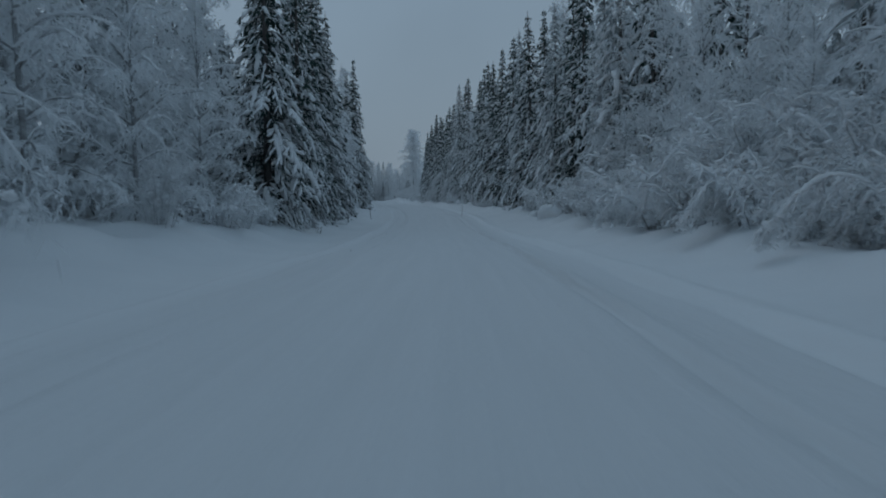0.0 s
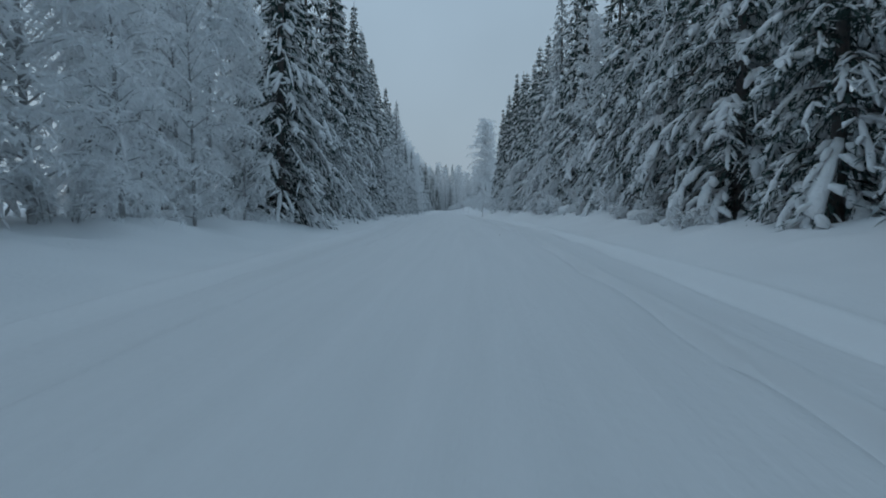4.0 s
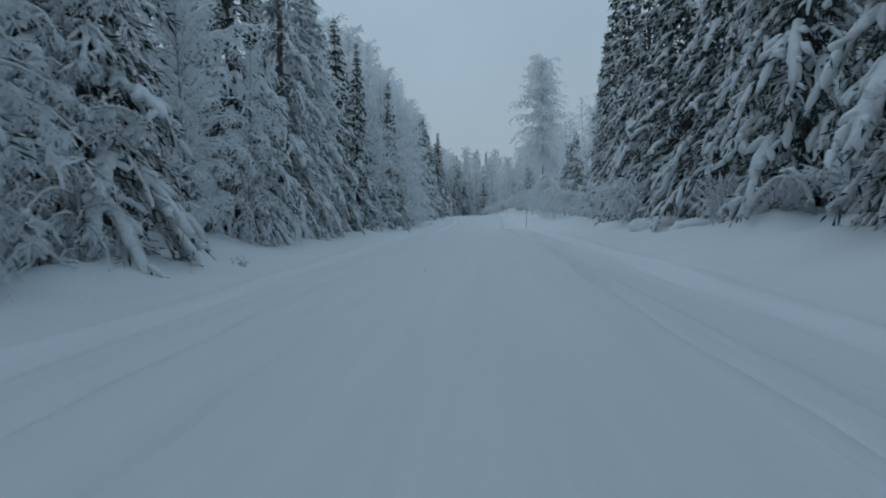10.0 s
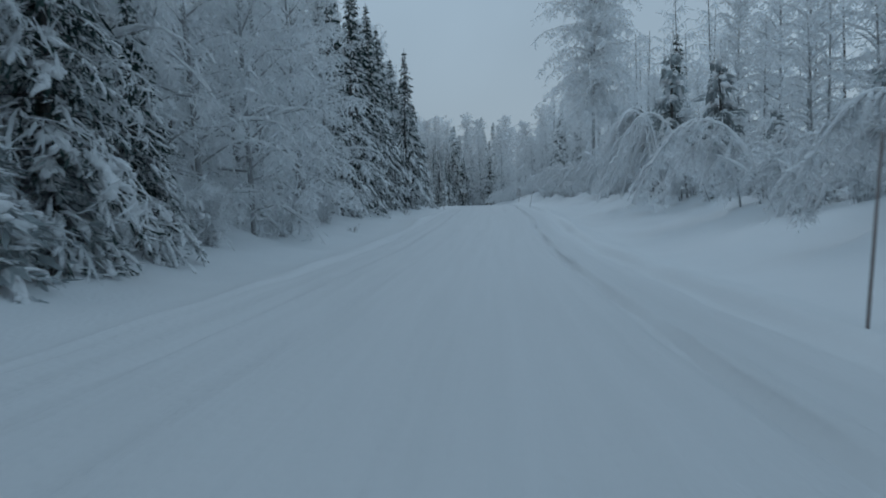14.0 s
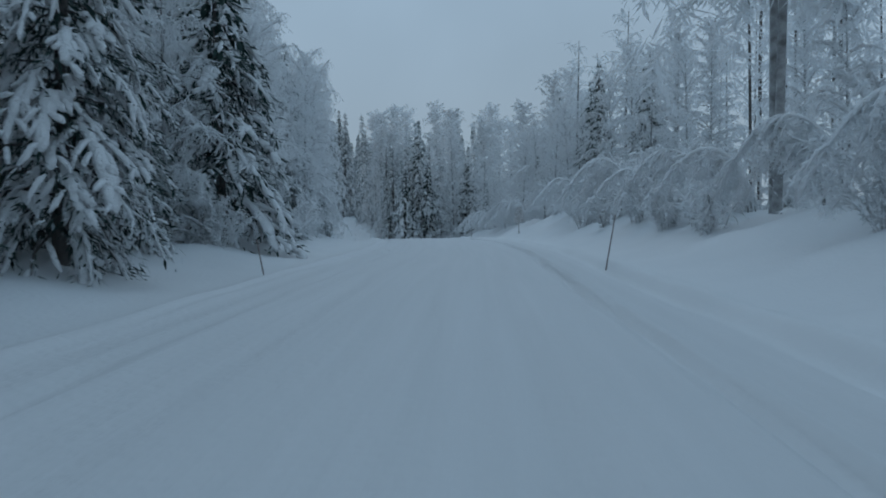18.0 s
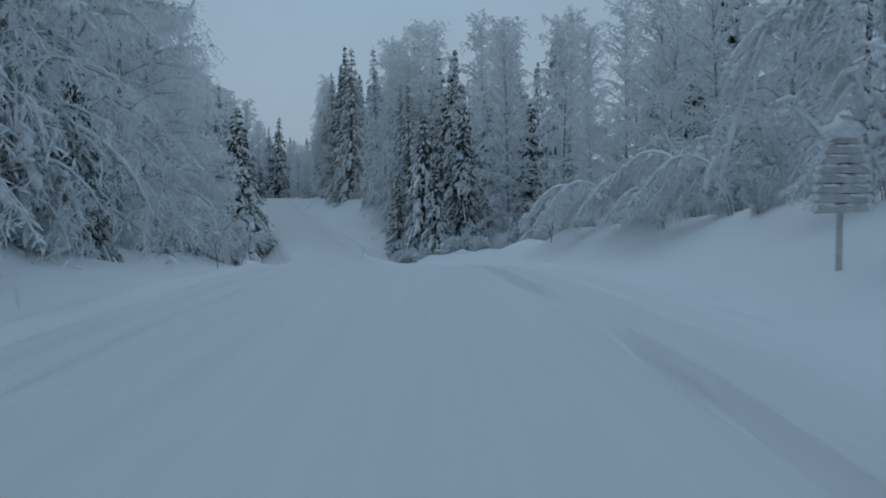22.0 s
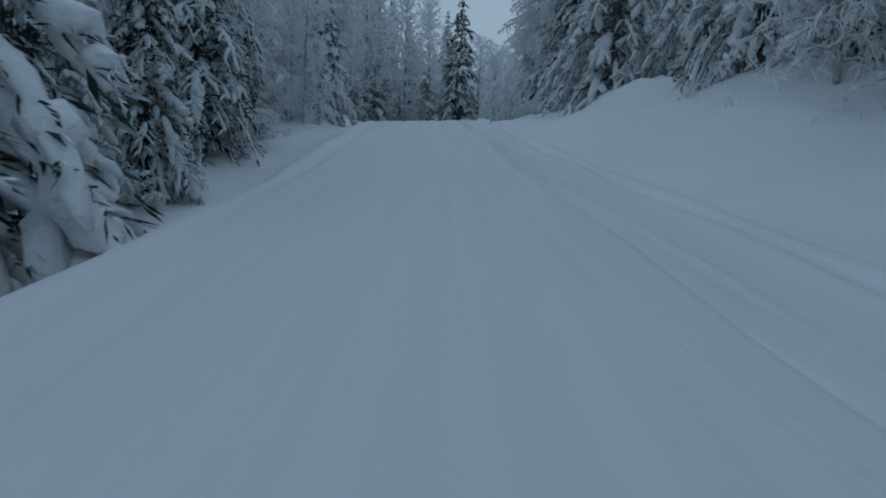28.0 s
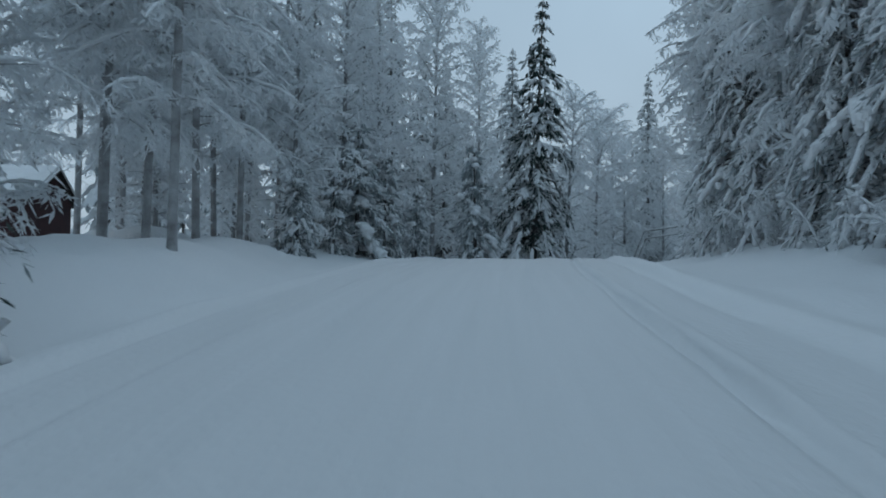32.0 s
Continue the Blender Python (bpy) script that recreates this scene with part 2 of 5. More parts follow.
def rough(x, y, seed=0):
    """Smooth noise from -1 to 1 in the plane."""
    xi, yi = np.floor(x).astype(np.int64), np.floor(y).astype(np.int64)
    fx, fy = x - xi, y - yi
    fx, fy = fx * fx * (3 - 2 * fx), fy * fy * (3 - 2 * fy)

    def dot(a, b):
        q = np.sin(a * 127.1 + b * 311.7 + seed * 74.7) * 43758.5453
        return 2 * (q - np.floor(q)) - 1
    return (dot(xi, yi) * (1 - fx) + dot(xi + 1, yi) * fx) * (1 - fy) + (dot(xi, yi + 1) * (1 - fx) + dot(xi + 1, yi + 1) * fx) * fy


def ease(a, b, x):
    t = np.clip((x - a) / (b - a), 0, 1)
    return t * t * (3 - 2 * t)


def height(u, w):
    """Height of the snow, along and across from the road's middle line."""
    u, w = np.asarray(u, float), np.asarray(w, float)
    z = curve_at(u, 2)
    hill = ease(375, 380, u) * (1 - ease(410, 424, u))
    wl_edge, wr_edge = 4.5 - 0.9 * hill + 0.25 * rough(u / 9, 0 * u, 3), 3.4 - 0.5 * hill + 0.25 * rough(u / 9, 0 * u, 4)
    side = np.where(w < 0, wl_edge, wr_edge)
    out = np.abs(w) - side
    bank = np.where(w < 0, np.interp(u, BANKS[:, 0], BANKS[:, 1]), np.interp(u, BANKS[:, 0], BANKS[:, 2]))
    far = np.interp(u, BANKS[:, 0], BANKS[:, 3]) * (w < 0) + np.interp(u, BANKS[:, 0], BANKS[:, 4]) * (w >= 0)
    z = z + 0.10 * np.exp(-((out - 0.15) / 0.28) ** 2) * (0.75 + 0.5 * rough(u / 2.2, w * 0, 5))
    crossing = ease(352, 362, u) * (1 - ease(374, 378, u))
    z = z - 0.22 * (1 - crossing) * ease(0.4, 1.6, out) * (1 - ease(2.0, far - 3.6, out))
    z = z + np.where(bank < 0, bank * ease(0.1, 3.2, out), bank * ease(1.2, far - 3.0, out))
    z = z + ease(0.5, 2.5, out) * (0.13 * rough(u / 2.6, w / 2.6, 6) + 0.06 * rough(u / 1.1, w / 1.1, 7))
    z = z + ease(3.0, 6.0, out) * (0.36 * rough(u / 2.1, w / 1.8, 11) + 0.12 * rough(u / 0.9, w / 0.8, 12) + 0.12)
    z = z + ease(10, 40, out) * (1.2 * rough(u / 30, w / 30, 8))
    z = z + (1 - ease(0, 1, out)) * (0.016 * rough(u / 1.3, w / 0.5, 16) + 0.022 * rough(u / 5.0, w / 0.9, 17))
    z = z + 0.45 * np.exp(-((u - 379.5) / 4.0) ** 2 - ((w - 7.0) / 3.2) ** 2)
    wob = 0.18 * rough(u / 14, 0 * u, 9)
    for at, deep, wide in ((1.95, 0.20, 0.09), (3.3, 0.13, 0.24), (0.5, 0.03, 0.3), (-0.8, 0.03, 0.3), (-2.3, 0.04, 0.3), (-3.35, 0.08, 0.16), (-4.3, 0.06, 0.12)):
        d2 = deep * (1 - 0.75 * ease(338, 352, u) * (1 - ease(382, 396, u))) * (0.7 + 0.45 * rough(u / 3.1, 0 * u + at * 3, 13) + 0.3 * rough(u / 1.0, 0 * u + at * 5, 14))
        w2 = w - at - wob - 0.05 * rough(u / 2.0, 0 * u + at, 15)
        z = z - d2 * np.exp(-(w2 / wide) ** 2) + 0.4 * d2 * np.exp(-((w2 - 1.6 * wide) / wide) ** 2)
    return z


def spot(u, w):
    """The place on the snow, along and across."""
    v = curve_at(u, 1) + w
    p = np.multiply.outer(np.asarray(u, float), AHEAD) + np.multiply.outer(np.asarray(v, float), RIGHT)
    return p[..., 0], p[..., 1], height(u, w)


# ---- terrain end ----


def mesh_of(name, verts, faces, mat, smooth=True):
    me = bpy.data.meshes.new(name)
    me.from_pydata(verts, [], faces)
    me.materials.append(mat)
    if smooth:
        me.polygons.foreach_set("use_smooth", np.ones(len(me.polygons), bool))
    me.update()
    return me


def build_ground():
    us = np.concatenate([np.geomspace(900, 22, 26) * -1, np.arange(-21.5, 470, 0.75), 470 + np.geomspace(1.5, 1000, 40)])
    ws = [0.0]
    while ws[-1] < 900:
        ws.append(ws[-1] + (0.09 if ws[-1] < 5.0 else 0.5 if ws[-1] < 14 else (ws[-1] - 12) * 0.3))
    ws = np.array([-w for w in ws[:0:-1]] + ws)
    uu, ww = np.meshgrid(us, ws, indexing="ij")
    x, y, z = spot(uu, ww)
    nu, nw = uu.shape
    i = np.arange(nu * nw).reshape(nu, nw)
    quads = np.stack([i[:-1, :-1], i[:-1, 1:], i[1:, 1:], i[1:, :-1]], -1).reshape(-1, 4)
    me = mesh_of("ground", np.stack([x, y, z], -1).reshape(-1, 3).tolist(), quads.tolist(), GROUND)
    uv = me.uv_layers.new(name="across_along")
    uv.data.foreach_set("uv", np.stack([ww, uu], -1).reshape(-1, 2)[quads.reshape(-1)].reshape(-1))
    return tagged(new("ground", me), "snow-covered forest road with packed wheel tracks and soft snowy verges", "ground", kind="structure")


build_ground()


# ---- tree parts ----
class Geo:
    """Gathers tubes and blades into one mesh."""

    def __init__(self):
        self.v, self.f = [], []

    def tube(self, pts, radii, sides=5, flat=1.0, cap=True, lump=None):
        """A tapering tube along points; flat squeezes it upright, lump is a random source that makes it uneven."""
        n0, n = len(self.v), len(pts)
        pts = [Vector(p) for p in pts]
        for i, p in enumerate(pts):
            d = (pts[min(i + 1, n - 1)] - pts[max(i - 1, 0)])
            if d.length < 1e-6:
                d = Vector((0, 0, 1))
            d.normalize()
            a = d.cross(Vector((0, 0, 1)))
            a = Vector((1, 0, 0)) if a.length < 0.05 else a.normalized()
            b = a.cross(d)
            r = radii[i]
            for k in range(sides):
                q = 2 * math.pi * (k + 0.5) / sides
                g = r * lump.uniform(0.68, 1.32) if lump else r
                self.v.append(p + a * (g * math.cos(q)) + b * (g * flat * math.sin(q)))
        for i in range(n - 1):
            for k in range(sides):
                k2 = (k + 1) % sides
                self.f.append((n0 + i * sides + k, n0 + i * sides + k2, n0 + (i + 1) * sides + k2, n0 + (i + 1) * sides + k))
        if cap:
            self.f.append(tuple(n0 + (n - 1) * sides + k for k in range(sides)))
            self.f.append(tuple(n0 + k for k in reversed(range(sides))))

    def blade(self, p, d, side, width):
        """A small pointed tuft, four corners."""
        n0 = len(self.v)
        m = p + d * 0.45
        self.v += [p, m + side * width, p + d, m - side * width]
        self.f += [(n0, n0 + 1, n0 + 2), (n0, n0 + 2, n0 + 3)]

    def mesh(self, name, mat, smooth=True):
        return mesh_of(name, [tuple(v) for v in self.v], self.f, mat, smooth)


def part(name, geo, mat, parent, label="", smooth=True, kind=""):
    ob = new(name, geo.mesh(name, mat, smooth))
    ob.parent = parent
    return tagged(ob, label, kind=kind)


UP = Vector((0, 0, 1))


def any_way(rng):
    return Vector((rng.uniform(-1, 1), rng.uniform(-1, 1), rng.uniform(-1, 1))).normalized()


def lobe(rng, geo, at, a, b, size, sides=6, flat=0.7, rings=5, jitter=0.22, lift=0.35):
    """A soft rounded roll of snow lying along a curve from a to b, its ends rounded off."""
    marks = {5: ((0, 0.3), (0.12, 0.78), (0.5, 1.0), (0.86, 0.86), (1, 0.34)), 4: ((0, 0.35), (0.3, 0.95), (0.75, 1.0), (1, 0.4)), 3: ((0, 0.45), (0.55, 1.1), (1, 0.4))}[rings]
    pts, radii = [], []
    for q, r in marks:
        pts.append(at(a + (b - a) * q) + Vector((rng.uniform(-1, 1), rng.uniform(-1, 1), 0)) * size * jitter + UP * size * lift)
        radii.append(size * r * rng.uniform(1 - jitter, 1 + jitter))
    geo.tube(pts, radii, sides, flat)


def spruce(rng, tall, wide, fine=8.0, load=1.0, bare=0.05, steep=1.0, frosted=False, coarse=1.0, blunt=0.85):
    """A snow-laden spruce: boughs that reach out and then hang, rolls of snow on them, frosted twigs drooping below. Fine up to a height, coarser above."""
    trunk, limbs, needles, fringe, snow = Geo(), Geo(), Geo(), Geo(), Geo()
    rt = 0.0095 * tall + 0.03
    lean = Vector((rng.uniform(-1, 1), rng.uniform(-1, 1), 0)) * 0.012 * tall
    axis = lambda z: lean * max(z / tall, 0) ** 2 + UP * z
    trunk.tube([axis(-0.4), axis(tall * 0.3), axis(tall * 0.7), axis(tall)], [rt * 1.15, rt * 0.8, rt * 0.4, 0.015], 7)
    seed = rng.uniform(0, 50)
    z = max(tall * bare, 0.3)
    while z < tall * 0.985:
        q = z / tall
        lod = 2 if z < fine else 1
        reach = wide * (1 - q) ** blunt * min(1, 0.72 + q * 3) + 0.07
        slim = 0.45 + 0.55 * min(1.0, (1 - q) / 0.22)
        count = (6 if reach > 1.2 else 5) if lod == 2 else 5 if reach > 0.8 else 4
        turn = rng.uniform(0, 6.28)
        for k in range(count):
            a = turn + 6.283 * k / count + rng.uniform(-0.4, 0.4)
            if rng.random() < 0.07:
                continue
            h = Vector((math.cos(a), math.sin(a), 0))
            cross = Vector((-h.y, h.x, 0))
            uneven = 1 + 0.3 * noise.noise(Vector((h.x * 1.4, h.y * 1.4, z * 0.55 + seed)))
            length = reach / 0.78 * rng.uniform(0.68, 1.12) * uneven
            bend = cross * rng.uniform(-0.22, 0.22) * length
            fall = steep * (0.38 + 0.34 * (1 - q) + (0.25 if z < 2.6 else 0)) * rng.uniform(0.6, 1.3)
            rise = rng.uniform(0.05, 0.35) * (0.6 + 0.6 * q)
            root = axis(z + rng.uniform(-0.18, 0.18))
            at = lambda t: root + h * (length * (t - 0.22 * t * t)) + bend * t * t + UP * (length * (rise * t - fall * t ** 2))
            laden = rng.random() < 0.42
            size = (0.05 * slim + 0.058 * length ** 0.7) * load * (rng.uniform(0.95, 1.5) if laden else rng.uniform(0.4, 0.75))
            limbs.tube([root, at(0.4), at(0.7), at(0.95)], [0.01 + 0.011 * length, 0.008 + 0.008 * length, 0.006 + 0.004 * length, 0.005], 3, cap=False)
            first = rng.uniform(0.25, 0.5)
            if lod == 2:
                second = rng.uniform(0.52, 0.66)
                if laden:
                    lobe(rng, snow, at, first, second + 0.1, size * 0.85, 6, 0.6)
                lobe(rng, snow, at, second - 0.06, second + 0.24, size * rng.uniform(0.9, 1.25), 6, 0.6)
                lobe(rng, snow, at, second + 0.14, rng.uniform(0.92, 1.02), size * rng.uniform(0.7, 1.05), 6, 0.65)
            else:
                lobe(rng, snow, at, first, 0.78, size * 1.0, 5, 0.7, 3)
                lobe(rng, snow, at, 0.66, 1.02, size * 1.0, 5, 0.7, 3)
            fingers = (10 if length > 1.5 else 6) if lod == 2 else 4 if length > 0.9 else 2
            fingers = max(1, round(fingers * coarse))
            for j in range(fingers):
                t = 0.28 + 0.7 * (j + rng.uniform(0, 0.8)) / fingers
                sgn = 1 if (j + k) % 2 else -1
                base = at(t)
                fl = length * rng.uniform(0.18, 0.38) * (1.2 - 0.62 * t) + 0.1
                d = (h * rng.uniform(0.25, 0.85) + cross * sgn * rng.uniform(0.45, 1.0)).normalized()
                drop = rng.uniform(0.3, 1.0) * steep
                twig = lambda s: base + d * (fl * (s - 0.2 * s * s)) - UP * (fl * drop * max(s, 0.0) ** 1.8)
                fs = min(size * rng.uniform(0.45, 0.85), fl * 0.34)
                if rng.random() < 0.64:
                    lobe(rng, snow, twig, rng.uniform(-0.02, 0.25), rng.uniform(0.6, 0.95), fs, 5, 0.72, 4 if lod == 2 else 3, 0.3, 0.3)
                for b in range(7 if lod == 2 else 3):
                    p = twig(rng.uniform(0.1, 1.05))
                    spread = 0.5 if b % 2 else 1.1
                    dd = Vector((d.x * spread + rng.uniform(-0.5, 0.5), d.y * spread + rng.uniform(-0.5, 0.5), -rng.uniform(0.1, 0.9))).normalized() * rng.uniform(0.14, 0.4) * slim * (1 if lod == 2 else 1.5)
                    (snow if b == 0 else fringe if rng.random() < 0.30 else needles).blade(p, dd, any_way(rng), rng.uniform(0.018, 0.042) * slim * (1 if lod == 2 else 2.4))
            for b in range(round((30 if lod == 2 else 9) * (0.6 + 0.4 * coarse))):
                t = rng.uniform(0.0, 1.03)
                dd = Vector((h.x * 0.4 + rng.uniform(-0.5, 0.5), h.y * 0.4 + rng.uniform(-0.5, 0.5), -1)) * rng.uniform(0.16, 0.46) * slim * (0.6 + 0.3 * length ** 0.5) * (1 if lod == 2 else 1.4)
                (fringe if t > 0.5 and rng.random() < 0.25 else needles).blade(at(t) + cross * rng.uniform(-0.2, 0.2), dd, any_way(rng), rng.uniform(0.03, 0.062) * slim * (1 if lod == 2 else 2.2))
        gap = (0.42 if lod == 2 else 0.58) * (0.6 + 0.4 * min(1.3, reach / 1.6)) / (0.5 + 0.5 * coarse)
        z += gap * rng.uniform(0.75, 1.25)
    snow.tube([axis(tall - 0.5), axis(tall - 0.2), axis(tall + 0.15)], [0.045, 0.06, 0.015], 5)
    root = new("spruce_tree")
    part("trunk", trunk, BARK, root)
    part("branchwork", limbs, BARK, root, kind="stuff")
    part("foliage", needles, FROSTHAZENEEDLE if frosted else NEEDLE, root, smooth=False, kind="stuff")
    part("frosted_fringe", fringe, FROST if frosted else FROSTHAZENEEDLE, root, "hanging tips grey with frost", smooth=False, kind="stuff")
    part("snow_load", snow, SNOW, root, "lumps of white snow on the boughs", kind="stuff")
    return root


def puff(rng, geo, p, r):
    """A small pillow of snow."""
    d = Vector((rng.uniform(-1, 1), rng.uniform(-1, 1), rng.uniform(-0.5, 0.2))) * r * 1.6
    geo.tube([p - d, p - d * 0.2 + UP * r * 0.3, p + d], [r * 0.5, r * rng.uniform(0.9, 1.3), r * 0.45], 5, 0.85)


def twigs(rng, geo, at, start, count, size, thick, hang, tufts):
    """Fine frosted twigs along a bough, each with smaller ones."""
    for j in range(count):
        t = start + (1 - start) * (j + rng.random()) / count
        p = at(t)
        a = rng.uniform(0, 6.283)
        d = Vector((math.cos(a), math.sin(a), rng.uniform(-0.3, 0.6))).normalized()
        fl = size * rng.uniform(0.45, 1.25)
        mid = p + d * fl * 0.55 - UP * hang * fl * 0.2
        tip = p + d * fl * 0.85 - UP * hang * fl * 0.8
        geo.blade(p, (mid - p) * 1.25, any_way(rng), thick * 1.2)
        geo.blade(p.lerp(mid, 0.8), tip - mid, any_way(rng), thick * 1.3)
        for b in range(tufts):
            s = p.lerp(mid, rng.random()) if b % 2 else mid.lerp(tip, rng.random())
            dd = (Vector((rng.uniform(-1, 1), rng.uniform(-1, 1), rng.uniform(-0.5, 0.5))) - UP * 0.7 * hang).normalized() * fl * rng.uniform(0.3, 0.7)
            geo.blade(s, dd, any_way(rng), thick * rng.uniform(0.9, 1.7))


def birch(rng, tall, wide, limbs=44, per=15, tufts=6, clear=0.15, hang=0.45, thick=0.012, twin=False):
    """A frosted birch: slim trunk, rising limbs that droop at the tips, and masses of white twigs."""
    trunk, bough, frost, snow = Geo(), Geo(), Geo(), Geo()
    rt = (0.0042 if twin else 0.0062) * tall + 0.025
    stems = [Vector((rng.uniform(-1, 1), rng.uniform(-1, 1), 0)) * 0.045 * tall]
    if twin:
        stems.append(-stems[0] + Vector((0.5, 0.2, 0)))
    for s, lean in enumerate(stems):
        foot = Vector((0.45 * s, 0.2 * s, 0))
        axis = lambda z: foot + lean * max(z / tall, 0) ** 1.6 + UP * z
        trunk.tube([axis(-0.4)] + [axis(tall * q) for q in (0.0, 0.25, 0.5, 0.75, 1.0)], [rt * 1.1, rt, rt * 0.85, rt * 0.6, rt * 0.35, 0.01], 6)
        for i in range(limbs):
            q = (i + rng.random()) / limbs
            z = tall * (clear + (0.97 - clear) * q)
            a = i * 2.4 + rng.uniform(-0.5, 0.5)
            h = Vector((math.cos(a), math.sin(a), 0))
            length = wide * (1.0 - 0.62 * q ** 2.2) * rng.uniform(0.6, 1.15) * min(1, 0.7 + 2 * q)
            rise = rng.uniform(0.6, 1.5) * (0.6 + 0.9 * q)
            root = axis(z)
            sag = hang * rng.uniform(0.6, 1.5) * (1 - 0.75 * q)
            side = Vector((-h.y, h.x, 0)) * rng.uniform(-0.25, 0.25)
            at = lambda t: root + (h + side * t) * length * t + UP * (length * (rise * t - (rise * (0.5 - 0.25 * q) + sag) * t * t))
            bough.tube([at(0.0), at(0.35), at(0.75)], [0.010 + 0.012 * length, 0.008 + 0.008 * length, 0.006], 3, cap=False)
            heavy = rng.choice((0.3, 0.45, 0.6, 0.8, 1.3))
            snow.tube([at(0.1 + 0.92 * k / 5) + UP * 0.02 for k in range(6)], [heavy * rng.uniform(0.8, 1.6) * (0.040, 0.052, 0.050, 0.044, 0.034, 0.014)[k] for k in range(6)], 4, 0.85, cap=False)
            for e in range(3):
                puff(rng, snow, at(rng.uniform(0.25, 1.0)) + UP * 0.02, rng.uniform(0.03, 0.085) * (0.6 + 0.15 * wide))
            twigs(rng, frost, at, 0.08, per, 0.20 * wide * (1.15 - 0.4 * q) + 0.16, thick, hang + 0.35, tufts)
        top = lambda t: axis(tall * (0.72 + 0.29 * t))
        twigs(rng, frost, top, 0.0, 34, 0.55, thick, 0.05, tufts)
    root = new("birch_tree")
    part("trunk", trunk, BIRCHBARK, root, kind="stuff" if twin else "")
    part("branchwork", bough, TWIGBARK, root, kind="stuff")
    part("frosted_crown", frost, FROST, root, "fine twigs white with frost", smooth=False, kind="stuff")
    part("snow_load", snow, SNOW, root, kind="stuff")
    return root


def arched(rng, tall, reach, stems, branches=26, spread=0.55, thick=1.0):
    """Young birches bent over by snow: each stem rises and bows over, its twigs hanging in curtains."""
    trunk, frost, snow = Geo(), Geo(), Geo()
    for s in range(stems):
        a = rng.uniform(-spread, spread) if s else 0.0
        h = Vector((math.cos(a), math.sin(a), 0))
        sc = rng.uniform(0.55, 1.0) if s else 1.0
        r, top = reach * sc, tall * sc * rng.uniform(0.85, 1.1)
        foot = Vector((rng.uniform(-0.4, 0.4), rng.uniform(-0.8, 0.8) if s else 0.0, -0.25))
        at = lambda t: foot + h * (r * (0.12 * t + 0.88 * t ** 1.5)) + UP * ((top + 0.25) * (1 - (1 - min(t / 0.6, 1)) ** 2.2) if t < 0.6 else (top + 0.25) * (1 - 0.8 * ((t - 0.6) / 0.4) ** 2))
        n = 14
        trunk.tube([at(k / n) for k in range(n + 1)], [0.012 * tall * sc * (1 - 0.85 * k / n) + 0.006 for k in range(n + 1)], 5)
        snow.tube([at(0.12 + 0.9 * k / n) + UP * 0.05 for k in range(n + 1)], [thick * rng.uniform(0.075, 0.13) * (0.5 + 0.5 * sc) * (1.15 - 0.6 * k / n) for k in range(n + 1)], 6, 0.85)
        for k in range(branches):
            t = rng.uniform(0.1, 1.0)
            p = at(t)
            cross = Vector((-h.y, h.x, 0)) * rng.choice((-1, 1))
            length = rng.uniform(0.5, 1.6) * (0.4 + 0.6 * sc) * (tall / 4) ** 0.5
            fall = min(length, max(p.z - 0.05, 0.3))
            ahead = rng.uniform(0.15, 0.75)
            tw = lambda q: p + cross * (0.6 * length * q * (1 - 0.5 * q)) + h * (ahead * length * q) + UP * (length * 0.15 * q - fall * (0.15 * q + 0.9 * q * q))
            fat = thick * rng.uniform(0.55, 1.25) * (0.6 + 0.4 * sc)
            snow.tube([tw(0), tw(0.2) + UP * 0.01, tw(0.4), tw(0.6) + UP * 0.01, tw(0.8), tw(1)], [fat * rng.uniform(0.75, 1.3) * g for g in (0.035, 0.055, 0.062, 0.06, 0.05, 0.022)], 5, 0.9, cap=False)
            for e in (rng.uniform(0.2, 0.5), rng.uniform(0.55, 0.95)):
                puff(rng, snow, tw(e), rng.uniform(0.05, 0.10) * fat)
            twigs(rng, frost, tw, 0.0, 9, 0.36, 0.018, 1.0, 6)
    root = new("bent_birch")
    part("stem", trunk, BIRCHBARK, root, kind="stuff")
    part("frosted_crown", frost, FROST, root, "fine twigs white with frost", smooth=False, kind="stuff")
    part("snow_load", snow, SNOW, root, kind="stuff")
    return root


